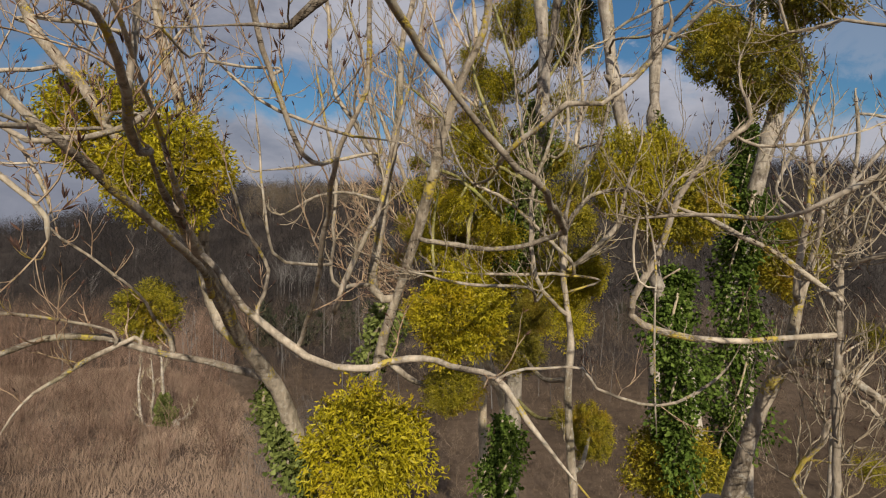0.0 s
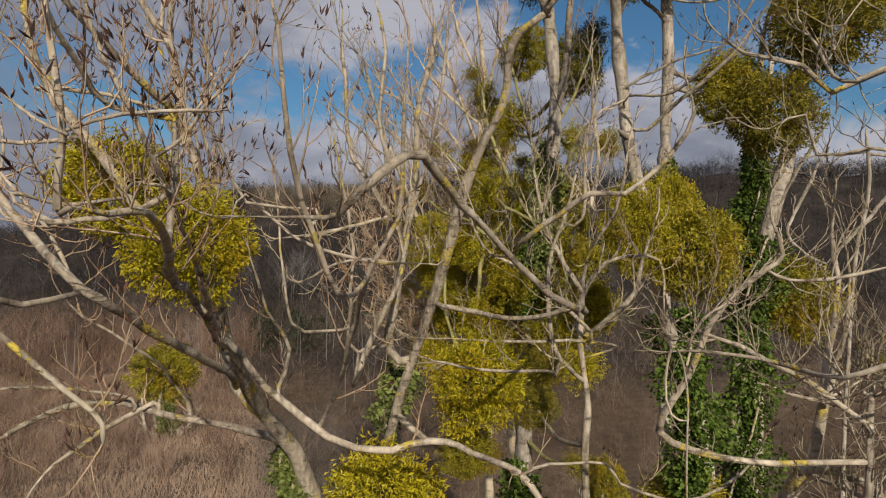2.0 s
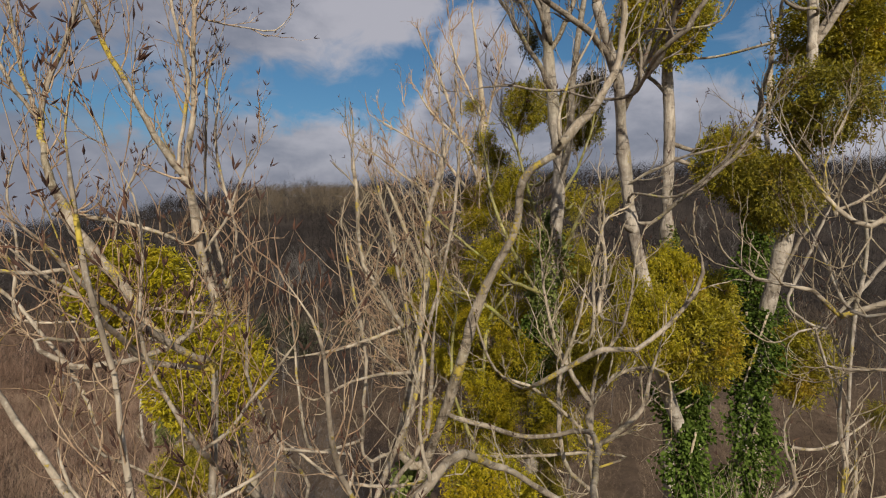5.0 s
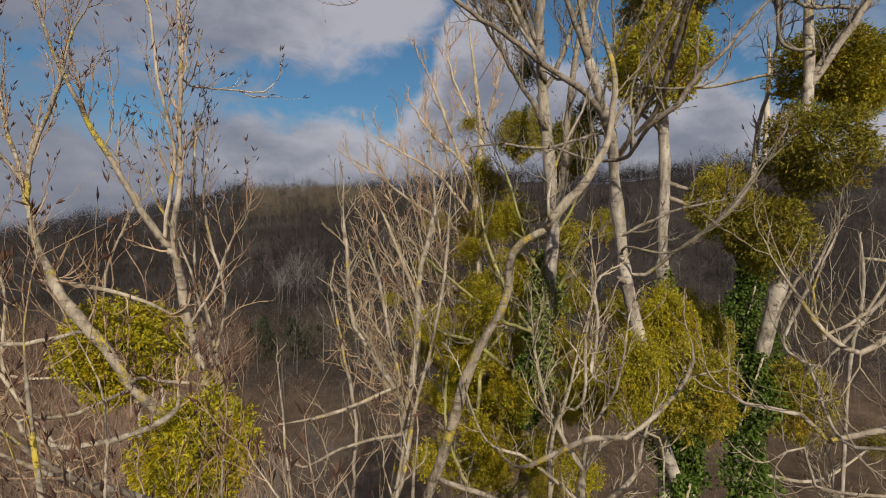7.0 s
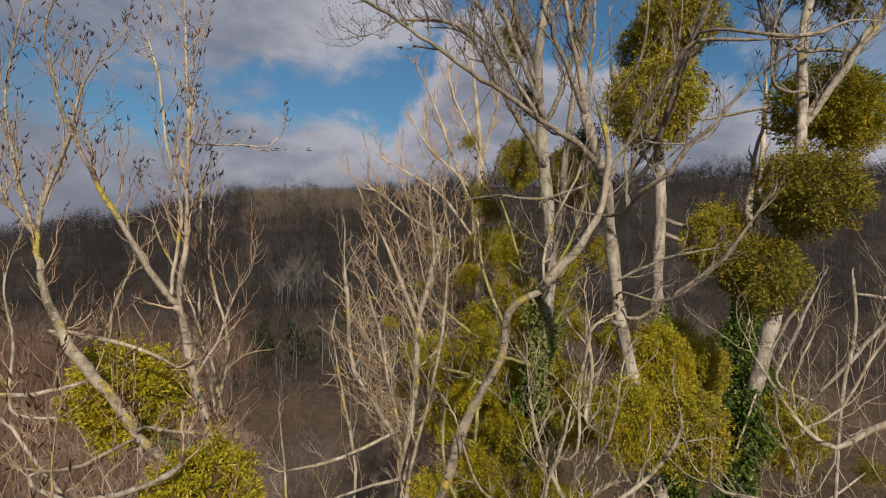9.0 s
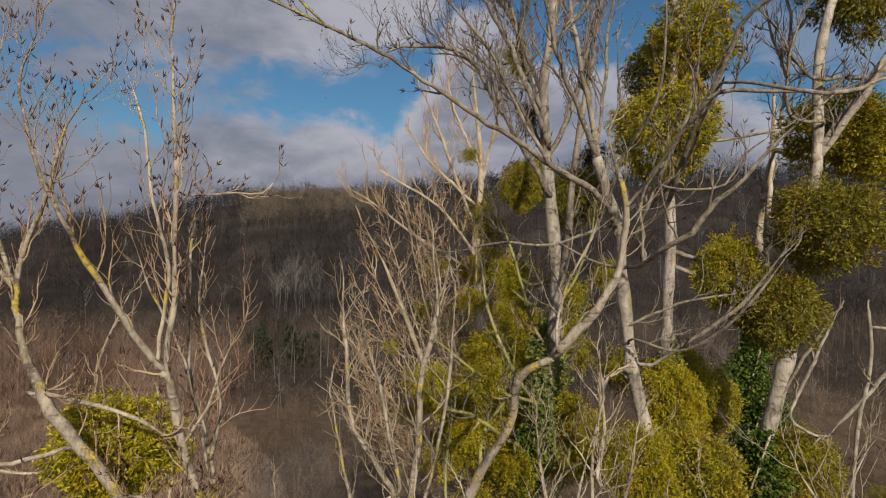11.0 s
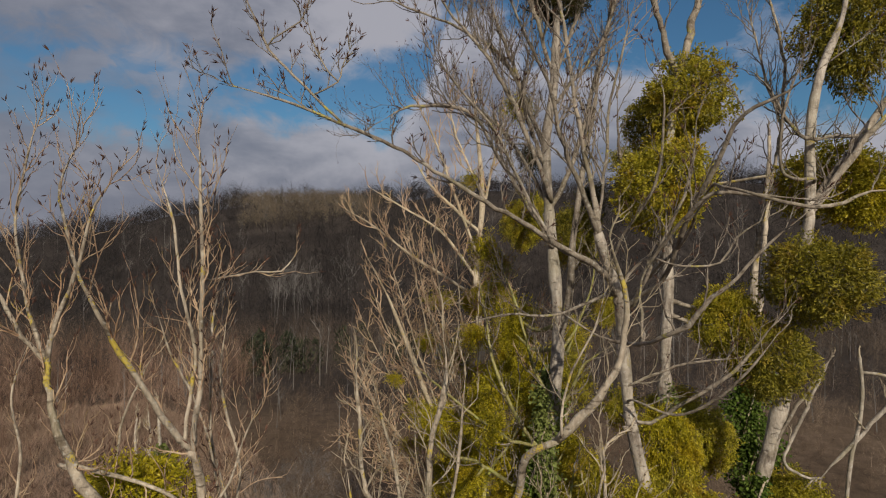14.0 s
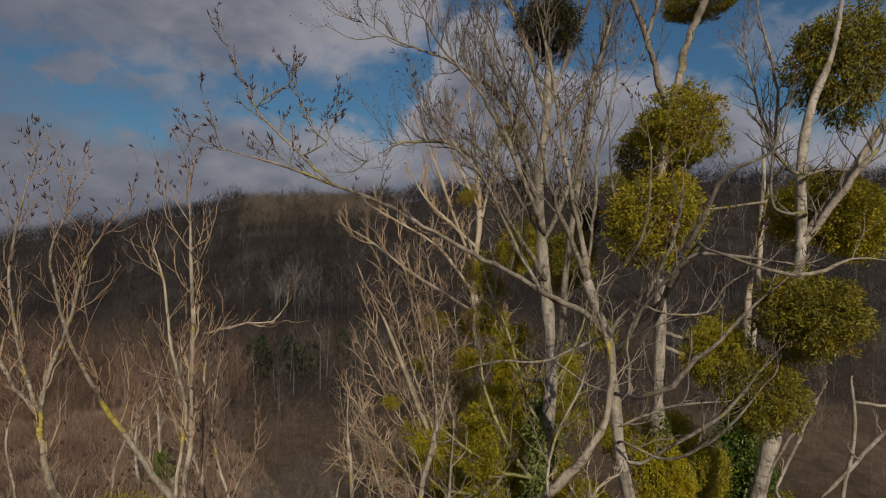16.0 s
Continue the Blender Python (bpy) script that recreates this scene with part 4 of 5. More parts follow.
front_trunk = tree("tall_poplar", "tall pale poplar with a broken stub and wide bare crown", BARK_PALE, TWIG_DARK, 0.050, 0.8, BARK_CROWN, 1.25)
limb(front_trunk, 2, 0.3, (2.57, 6.00, 10.03, 0.077), (2.26, 5.80, 11.15, 0.072), (1.92, 5.55, 11.96, 0.067), (1.75, 5.30, 12.50, 0.062), (1.49, 5.12, 13.45, 0.060), (1.40, 5.05, 13.98, 0.057), (1.33, 4.95, 14.29, 0.058), (1.23, 4.70, 14.68, 0.057), (1.08, 4.50, 14.95, 0.054), (0.98, 4.40, 15.20, 0.046))
limb(front_trunk, 0, 0.1, (1.51, 5.12, 13.41, 0.023), (1.42, 5.05, 13.45, 0.023), (1.37, 5.00, 13.49, 0.021))
limb(front_trunk, 12, 0.22, (1.23, 4.70, 14.68, 0.029), (0.94, 4.40, 14.99, 0.026), (0.56, 4.20, 15.18, 0.023), (0.22, 4.05, 15.36, 0.020), (-0.12, 3.88, 15.57, 0.018), (-0.48, 3.75, 15.72, 0.015), (-0.98, 3.55, 15.90, 0.011), (-1.26, 3.45, 15.99, 0.008), (-1.51, 3.40, 16.06, 0.006), (-1.72, 3.36, 16.13, 0.004))
limb(front_trunk, 5, 0.18, (-0.88, 3.58, 15.85, 0.010), (-1.06, 3.50, 16.04, 0.009), (-1.24, 3.48, 16.21, 0.008), (-1.345, 3.46, 16.31, 0.007), (-1.41, 3.44, 16.47, 0.006), (-1.47, 3.42, 16.61, 0.005), (-1.53, 3.40, 16.80, 0.003))
limb(front_trunk, 4, 0.16, (-1.345, 3.46, 16.31, 0.005), (-1.32, 3.50, 16.39, 0.005), (-1.15, 3.50, 16.50, 0.004), (-1.12, 3.50, 16.58, 0.003))
limb(front_trunk, 4, 0.16, (-1.06, 3.50, 16.04, 0.006), (-0.917, 3.52, 16.13, 0.005), (-0.89, 3.52, 16.22, 0.004), (-0.84, 3.52, 16.33, 0.003))
limb(front_trunk, 4, 0.16, (-0.917, 3.52, 16.13, 0.005), (-0.98, 3.50, 16.19, 0.005), (-1.06, 3.50, 16.35, 0.004), (-1.10, 3.50, 16.48, 0.003))
limb(front_trunk, 3, 0.14, (-1.55, 3.39, 16.08, 0.005), (-1.60, 3.38, 16.27, 0.004), (-1.65, 3.38, 16.40, 0.003))
limb(front_trunk, 3, 0.14, (-1.10, 3.52, 15.94, 0.005), (-1.20, 3.50, 16.02, 0.004), (-1.36, 3.48, 16.08, 0.003))
limb(front_trunk, 17, 0.46, (0.98, 4.40, 15.20, 0.022), (0.86, 4.35, 15.54, 0.019), (0.68, 4.30, 15.95, 0.017), (0.56, 4.25, 16.35, 0.014), (0.31, 4.20, 16.82, 0.010), (0.09, 4.10, 17.34, 0.005))
limb(front_trunk, 17, 0.46, (0.98, 4.40, 15.18, 0.022), (0.89, 4.40, 15.68, 0.019), (0.81, 4.40, 16.15, 0.017), (0.72, 4.40, 16.67, 0.015), (0.59, 4.40, 17.36, 0.011))
limb(front_trunk, 17, 0.46, (0.56, 4.20, 15.18, 0.013), (0.32, 4.30, 15.65, 0.013), (0.15, 4.30, 15.99, 0.011), (-0.10, 4.30, 16.28, 0.009), (-0.36, 4.30, 16.62, 0.005))
limb(front_trunk, 10, 0.5, (0.98, 4.40, 15.24, 0.016), (1.05, 4.50, 15.74, 0.014), (1.07, 4.50, 16.14, 0.012), (1.16, 4.50, 16.54, 0.010), (1.31, 4.50, 17.07, 0.006))
limb(front_trunk, 6, 0.45, (1.36, 4.90, 14.53, 0.021), (1.53, 4.60, 14.77, 0.018), (1.55, 4.30, 15.03, 0.017), (1.54, 4.00, 15.36, 0.016), (1.57, 3.80, 15.53, 0.016), (1.65, 3.60, 15.87, 0.014), (1.74, 3.50, 15.97, 0.012), (1.88, 3.40, 16.04, 0.009), (2.08, 3.30, 16.20, 0.006))
limb(front_trunk, 4, 0.4, (1.10, 4.50, 14.86, 0.011), (1.17, 4.30, 15.19, 0.011), (1.34, 4.10, 15.57, 0.010), (1.35, 4.00, 16.06, 0.009), (1.32, 4.00, 16.34, 0.005))
limb(front_trunk, 5, 0.4, (1.20, 4.70, 14.63, 0.013), (1.36, 4.50, 14.99, 0.011), (1.59, 4.30, 14.94, 0.009), (1.84, 4.20, 14.97, 0.008), (1.91, 4.10, 15.16, 0.008), (2.13, 4.00, 15.32, 0.006))
limb(front_trunk, 6, 0.4, (1.47, 5.10, 13.53, 0.014), (1.66, 5.05, 13.52, 0.015), (1.82, 4.92, 13.69, 0.018), (2.03, 4.80, 13.88, 0.018), (2.22, 4.70, 14.04, 0.014), (2.37, 4.60, 14.30, 0.010), (2.49, 4.50, 14.56, 0.006))
limb(front_trunk, 5, 0.35, (1.44, 5.00, 13.87, 0.012), (1.79, 4.90, 14.06, 0.012), (2.08, 4.80, 14.12, 0.010), (2.26, 4.70, 14.16, 0.006))
limb(front_trunk, 6, 0.35, (1.37, 5.00, 14.44, 0.014), (1.51, 4.60, 14.89, 0.013), (1.58, 4.20, 15.11, 0.012), (1.49, 3.60, 15.45, 0.009), (1.44, 3.30, 15.43, 0.009), (1.56, 3.10, 15.36, 0.009), (1.76, 3.00, 15.29, 0.011), (1.95, 3.00, 15.32, 0.011), (2.10, 3.00, 15.39, 0.010), (2.39, 3.00, 15.36, 0.009))
limb(front_trunk, 5, 0.35, (1.31, 4.90, 14.46, 0.016), (1.37, 4.60, 14.70, 0.015), (1.53, 4.40, 15.18, 0.013), (1.67, 4.30, 15.63, 0.011), (1.67, 4.20, 16.05, 0.007))
limb(front_trunk, 5, 0.35, (1.16, 4.70, 14.69, 0.013), (0.65, 4.50, 14.53, 0.010), (0.27, 4.40, 14.55, 0.008), (-0.09, 4.30, 14.49, 0.005))
limb(front_trunk, 5, 0.35, (1.15, 4.00, 14.38, 0.015), (1.15, 3.50, 14.49, 0.016), (1.27, 3.35, 14.58, 0.018), (1.32, 3.30, 14.70, 0.017), (1.49, 3.25, 14.89, 0.012), (1.66, 3.20, 15.10, 0.010), (1.88, 3.20, 15.29, 0.007))
limb(front_trunk, 5, 0.35, (1.14, 3.90, 14.84, 0.010), (1.30, 3.60, 15.21, 0.014), (1.42, 3.40, 15.38, 0.015), (1.68, 3.30, 15.38, 0.011), (1.85, 3.20, 15.36, 0.008))
limb(front_trunk, 5, 0.35, (1.41, 4.90, 13.74, 0.012), (1.68, 4.60, 13.69, 0.011), (1.91, 4.30, 13.94, 0.011), (2.06, 4.10, 14.23, 0.010), (2.17, 4.00, 14.46, 0.006))
close_tree(front_trunk)

bare_trunk = tree("tall_poplar", "straight pale poplar trunk with a twiggy bare crown", BARK_PALE, TWIG_DARK, 0.030, 0.8, BARK_CROWN)
limb(bare_trunk, 4, 0.4, (0.84, 6.85, 11.30, 0.083), (0.90, 6.80, 11.85, 0.082), (1.01, 6.70, 12.68, 0.078), (1.06, 6.60, 13.49, 0.074), (1.09, 6.60, 14.13, 0.071), (1.03, 6.60, 14.84, 0.065), (0.98, 6.60, 15.49, 0.060), (0.93, 6.50, 16.31, 0.056), (0.99, 6.40, 16.91, 0.050), (1.03, 6.40, 17.54, 0.044), (1.06, 6.40, 18.48, 0.036), (1.11, 6.40, 19.74, 0.022))
limb(bare_trunk, 18, 0.6, (0.98, 6.60, 15.49, 0.030), (1.24, 6.60, 16.01, 0.030), (1.43, 6.60, 16.79, 0.025), (1.62, 6.60, 17.63, 0.020), (1.81, 6.60, 18.54, 0.013))
limb(bare_trunk, 18, 0.6, (0.94, 6.50, 16.11, 0.025), (0.70, 6.50, 16.69, 0.022), (0.51, 6.50, 17.32, 0.020), (0.25, 6.50, 18.09, 0.012))
limb(bare_trunk, 10, 0.6, (0.98, 6.60, 15.68, 0.023), (0.59, 6.60, 16.33, 0.020), (0.26, 6.60, 16.65, 0.015), (-0.06, 6.60, 16.91, 0.010))
limb(bare_trunk, 18, 0.6, (0.99, 6.40, 16.91, 0.022), (1.19, 6.40, 17.54, 0.020), (1.50, 6.40, 18.29, 0.015), (1.68, 6.40, 18.92, 0.010))
limb(bare_trunk, 8, 0.5, (1.10, 6.60, 13.94, 0.045), (1.22, 6.50, 14.52, 0.042), (1.26, 6.50, 15.03, 0.040), (1.34, 6.50, 15.67, 0.032), (1.47, 6.50, 16.44, 0.025), (1.59, 6.50, 17.20, 0.017))
limb(bare_trunk, 21, 0.68, (0.97, 6.50, 15.20, 0.026), (0.39, 6.30, 16.16, 0.022), (0.07, 6.20, 16.62, 0.020), (-0.55, 6.10, 16.62, 0.014), (-0.97, 6.00, 16.40, 0.007))
limb(bare_trunk, 21, 0.68, (0.97, 6.50, 15.73, 0.028), (0.60, 6.40, 16.63, 0.025), (0.27, 6.30, 17.24, 0.020), (-0.18, 6.20, 17.72, 0.015), (-0.55, 6.10, 18.30, 0.007))
limb(bare_trunk, 21, 0.68, (0.98, 6.50, 16.19, 0.026), (0.48, 6.50, 17.24, 0.020), (-0.05, 6.50, 17.63, 0.015), (-0.69, 6.40, 17.85, 0.010), (-1.08, 6.40, 18.05, 0.008))
limb(bare_trunk, 21, 0.68, (1.02, 6.40, 17.01, 0.025), (0.79, 6.40, 17.92, 0.023), (0.47, 6.40, 18.57, 0.018), (0.08, 6.40, 19.28, 0.010))
limb(bare_trunk, 18, 0.6, (1.00, 6.50, 16.65, 0.023), (1.53, 6.50, 17.37, 0.020), (1.79, 6.50, 18.09, 0.015), (1.86, 6.50, 18.75, 0.010))
bare_trunk["limb_wood"] = BARK_MOSSY      # the low limbs are green with moss
limb(bare_trunk, 9, 0.5, (1.02, 6.70, 12.62, 0.023), (0.69, 6.50, 13.12, 0.020), (0.39, 6.40, 13.71, 0.017), (0.26, 6.40, 14.27, 0.012), (0.18, 6.40, 14.77, 0.007))
limb(bare_trunk, 9, 0.5, (1.05, 6.60, 13.36, 0.023), (0.78, 6.50, 13.82, 0.017), (0.60, 6.40, 14.40, 0.015), (0.45, 6.40, 14.84, 0.007))
limb(bare_trunk, 9, 0.5, (0.99, 6.70, 12.81, 0.023), (0.52, 6.40, 12.96, 0.020), (0.07, 6.20, 13.26, 0.017), (-0.29, 6.10, 13.58, 0.012), (-0.53, 6.10, 13.82, 0.007))
limb(bare_trunk, 9, 0.5, (0.93, 6.80, 12.05, 0.026), (0.46, 6.40, 12.52, 0.022), (0.13, 6.20, 12.77, 0.019), (-0.17, 6.10, 12.86, 0.014), (-0.41, 6.10, 13.10, 0.007))
limb(bare_trunk, 8, 0.45, (1.08, 6.60, 13.75, 0.020), (1.29, 6.50, 14.14, 0.017), (1.47, 6.50, 14.59, 0.012), (1.54, 6.50, 15.04, 0.007))
limb(bare_trunk, 8, 0.45, (1.04, 6.70, 12.94, 0.023), (1.26, 6.50, 13.44, 0.020), (1.39, 6.40, 13.78, 0.015), (1.67, 6.40, 13.97, 0.007))
limb(bare_trunk, 8, 0.45, (0.47, 6.80, 10.92, 0.026), (0.26, 6.60, 11.65, 0.023), (0.33, 6.60, 12.44, 0.020), (0.60, 6.60, 12.96, 0.015), (0.67, 6.60, 13.54, 0.008))
limb(bare_trunk, 8, 0.45, (0.61, 6.80, 10.78, 0.026), (0.98, 6.60, 11.39, 0.023), (1.24, 6.60, 12.04, 0.018), (1.31, 6.60, 12.56, 0.010))
limb(bare_trunk, 8, 0.45, (0.25, 6.40, 10.83, 0.025), (-0.07, 6.20, 11.54, 0.019), (-0.13, 6.20, 12.21, 0.017), (-0.06, 6.20, 12.77, 0.010))
close_tree(bare_trunk)

forked_trunk = tree("tall_poplar", "pale poplar trunk forking above mistletoe balls", BARK_PALE, TWIG_DARK, 0.022, 0.8, BARK_CROWN)
limb(forked_trunk, 2, 0.3, (2.38, 6.60, 12.55, 0.070), (2.38, 6.60, 13.74, 0.067), (2.41, 6.60, 14.67, 0.061), (2.38, 6.60, 15.53, 0.059), (2.43, 6.60, 16.40, 0.056), (2.54, 6.60, 17.13, 0.056))
limb(forked_trunk, 4, 0.4, (2.54, 6.60, 17.06, 0.042), (2.35, 6.60, 17.60, 0.036), (2.22, 6.60, 18.00, 0.034), (2.04, 6.60, 18.47, 0.031), (1.82, 6.60, 19.34, 0.023))
limb(forked_trunk, 4, 0.4, (2.54, 6.60, 17.06, 0.047), (2.68, 6.65, 17.55, 0.045), (2.80, 6.70, 17.97, 0.042), (3.07, 6.70, 18.58, 0.040), (3.35, 6.70, 19.40, 0.032))
limb(forked_trunk, 5, 0.4, (2.26, 6.60, 18.00, 0.023), (2.39, 6.60, 18.40, 0.021), (2.49, 6.60, 18.94, 0.013))
limb(forked_trunk, 6, 0.5, (2.37, 6.60, 15.04, 0.023), (2.01, 6.60, 15.49, 0.020), (1.85, 6.60, 16.14, 0.018), (1.81, 6.60, 16.85, 0.013))
close_tree(forked_trunk)

ball_tree = tree("tall_poplar", "stout pale poplar laden with large mistletoe balls", BARK_PALE, TWIG_DARK, 0.022, 0.8, BARK_CROWN)
limb(ball_tree, 2, 0.3, (3.00, 6.30, 9.39, 0.092), (3.03, 6.30, 10.40, 0.089), (3.10, 6.30, 11.28, 0.089), (3.23, 6.30, 12.10, 0.087), (3.41, 6.30, 12.80, 0.087), (3.60, 6.30, 13.56, 0.084), (3.76, 6.30, 14.45, 0.073), (3.86, 6.30, 15.46, 0.062), (3.87, 6.30, 16.36, 0.050), (3.97, 6.30, 16.99, 0.045), (4.22, 6.30, 17.63, 0.042), (4.35, 6.30, 18.27, 0.037), (4.49, 6.30, 19.04, 0.034))
limb(ball_tree, 6, 0.5, (3.86, 6.30, 15.49, 0.050), (4.15, 6.30, 15.91, 0.050), (4.49, 6.30, 16.36, 0.045), (4.85, 6.30, 16.90, 0.037), (5.31, 6.30, 17.63, 0.027))
limb(ball_tree, 8, 0.5, (4.49, 6.30, 16.36, 0.022), (4.09, 6.20, 16.34, 0.022), (3.59, 6.00, 16.31, 0.019), (3.29, 6.00, 16.74, 0.014))
limb(ball_tree, 8, 0.5, (3.88, 6.30, 15.49, 0.044), (4.09, 6.20, 15.84, 0.041), (4.33, 6.10, 16.23, 0.038), (4.54, 6.00, 16.55, 0.035))
limb(ball_tree, 8, 0.5, (3.89, 6.20, 15.88, 0.021), (3.52, 6.10, 15.92, 0.019), (3.40, 6.00, 16.49, 0.014), (3.58, 6.00, 17.03, 0.009))
limb(ball_tree, 3, 0.3, (3.35, 6.30, 12.66, 0.022), (3.59, 6.20, 13.21, 0.019), (3.83, 6.10, 13.71, 0.016), (3.98, 6.10, 13.89, 0.009))
close_tree(ball_tree)

ivy_tree = tree("ivy_clad_tree", "bare tree with its trunk wrapped in dark ivy", BARK, TWIG_DARK, 0.022)
limb(ivy_tree, 2, 0.4, (4.03, 7.80, 10.83, 0.114), (4.04, 7.80, 12.35, 0.108), (3.99, 7.80, 13.57, 0.094), (4.06, 7.80, 14.49, 0.067), (4.13, 7.80, 15.26, 0.040))
limb(ivy_tree, 2, 0.4, (4.44, 8.40, 13.84, 0.039), (4.97, 9.20, 14.93, 0.043), (5.23, 9.50, 16.18, 0.040), (5.26, 9.50, 17.00, 0.037))
limb(ivy_tree, 10, 0.6, (4.48, 8.00, 16.36, 0.025), (4.57, 8.00, 17.41, 0.022), (4.49, 8.00, 18.21, 0.019), (4.33, 8.00, 19.02, 0.013))
limb(ivy_tree, 10, 0.6, (4.53, 8.00, 16.92, 0.022), (4.25, 8.00, 17.81, 0.016), (4.09, 8.00, 18.53, 0.009))
close_tree(ivy_tree)

fan = tree("bushy_tree", "bushy bare tree with a fan of upright tan shoots", TWIG, TWIG_RED, 0.0, 0.5)
limb(fan, 2, 0.4, (1.03, 9.70, 9.01, 0.083), (0.79, 9.70, 9.86, 0.079), (0.50, 9.70, 10.52, 0.071), (0.02, 9.65, 11.58, 0.054), (-0.36, 9.60, 12.34, 0.045), (-0.74, 9.60, 13.28, 0.037), (-1.12, 9.60, 14.22, 0.029), (-1.50, 9.60, 14.97, 0.017))
fan_rng = random.Random(5)
for tip_x, tip_z, thick in ((-1.72, 11.63, 0.022), (-1.68, 12.42, 0.026), (-1.64, 13.15, 0.030), (-1.60, 13.90, 0.032), (-1.45, 14.55, 0.030), (-1.20, 15.20, 0.030), (-0.85, 15.70, 0.030),
                            (-0.44, 15.60, 0.028), (-0.03, 15.40, 0.028), (0.43, 15.23, 0.028), (-1.14, 11.36, 0.020), (0.89, 14.59, 0.026), (-1.55, 12.9, 0.024), (-1.20, 14.6, 0.026),
                            (-0.70, 15.2, 0.026), (-1.70, 12.2, 0.022), (-0.30, 14.6, 0.024), (1.40, 14.1, 0.024)):
    # each limb leaves the stem low, leans out and turns up towards its tip
    y0, y1 = 9.65, 9.65 + fan_rng.uniform(-0.55, 0.45)
    low = 10.05 + 0.25 * fan_rng.random() + 0.10 * max(tip_z - 12, 0)
    foot_x = 0.93 - 0.43 * (low - 9.5)
    bow = fan_rng.uniform(0.03, 0.10) * (1 if tip_x < 0.5 else -1)
    rows = []
    for k in (0.0, 0.3, 0.6, 0.85, 1.0):
        rows.append((foot_x + (tip_x - foot_x) * k - bow * 4 * k * (1 - k), y0 + (y1 - y0) * k, low + (tip_z - low) * (k * 0.86 + 0.14 * k * k), 0.8 * thick * (1 - 0.78 * k)))
    limb(fan, 15, 0.62, *rows)
close_tree(fan)

far_crown = tree("bare_tree", "thin bare tree with a hazy twiggy crown", TWIG, TWIG_RED, 0.0, 0.9)
limb(far_crown, 4, 0.5, (0.94, 14.60, 7.31, 0.114), (0.81, 14.60, 11.63, 0.101), (0.67, 14.60, 14.51, 0.089), (0.82, 14.60, 16.23, 0.070), (0.68, 14.60, 18.10, 0.051), (0.54, 14.60, 19.39, 0.025))
limb(far_crown, 9, 0.8, (0.74, 14.60, 14.22, 0.045), (-0.19, 14.60, 15.52, 0.034), (-1.33, 14.60, 16.24, 0.022), (-2.05, 14.60, 16.67, 0.017))
limb(far_crown, 9, 0.8, (0.75, 14.60, 14.79, 0.045), (0.10, 14.60, 16.52, 0.034), (-0.32, 14.60, 17.67, 0.028), (-0.75, 14.60, 18.68, 0.017))
limb(far_crown, 9, 0.8, (0.79, 14.60, 15.94, 0.039), (1.11, 14.60, 17.38, 0.028), (1.40, 14.60, 18.53, 0.017))
limb(far_crown, 9, 0.8, (0.75, 14.60, 15.51, 0.039), (-0.47, 14.60, 16.67, 0.028), (-0.90, 14.60, 17.39, 0.017))
limb(far_crown, 9, 0.8, (0.81, 14.60, 13.79, 0.045), (-0.76, 14.60, 14.80, 0.034), (-1.91, 14.60, 15.67, 0.022), (-2.63, 14.60, 16.10, 0.017))
limb(far_crown, 9, 0.8, (0.79, 14.60, 16.52, 0.034), (0.11, 14.60, 18.10, 0.022), (-0.03, 14.60, 19.11, 0.017))
close_tree(far_crown)

sapling = tree("sapling", "thin pale leafless sapling rising from dry grass", BARK_PALE, TWIG, 0.0)
limb(sapling, 8, 0.9, (-18.38, 38.00, 0.40, 0.148), (-18.53, 38.00, 0.71, 0.131), (-18.68, 38.00, 2.95, 0.098), (-18.79, 38.00, 5.19, 0.066))
limb(sapling, 6, 0.8, (-18.40, 38.00, 0.35, 0.087), (-19.36, 38.00, 0.70, 0.087), (-19.28, 38.00, 2.57, 0.073), (-19.43, 38.00, 4.44, 0.044))
limb(sapling, 6, 0.8, (-18.40, 38.00, 0.35, 0.087), (-19.92, 38.00, 0.33, 0.087), (-20.29, 38.00, 2.57, 0.073), (-20.10, 38.00, 4.44, 0.044))
limb(sapling, 6, 0.8, (-18.46, 38.00, 0.45, 0.073), (-17.30, 38.00, 0.71, 0.058), (-16.55, 38.00, 1.64, 0.029))
close_tree(sapling)

snag = tree("dead_stem", "broken dead stem with pale peeling bark", BARK_PALE, TWIG, 0.0)
limb(snag, 2, 0.2, (4.68, 6.90, 11.58, 0.024), (4.86, 6.88, 12.97, 0.024), (4.88, 6.86, 13.39, 0.027), (4.85, 6.86, 13.77, 0.024))
limb(snag, 3, 0.3, (4.40, 6.90, 12.28, 0.019), (4.82, 6.90, 12.76, 0.024), (5.22, 6.80, 13.27, 0.027), (5.72, 6.80, 13.68, 0.027))
limb(snag, 2, 0.2, (3.68, 6.50, 12.65, 0.018), (3.95, 6.50, 13.17, 0.018), (4.25, 6.50, 13.83, 0.013))
close_tree(snag)


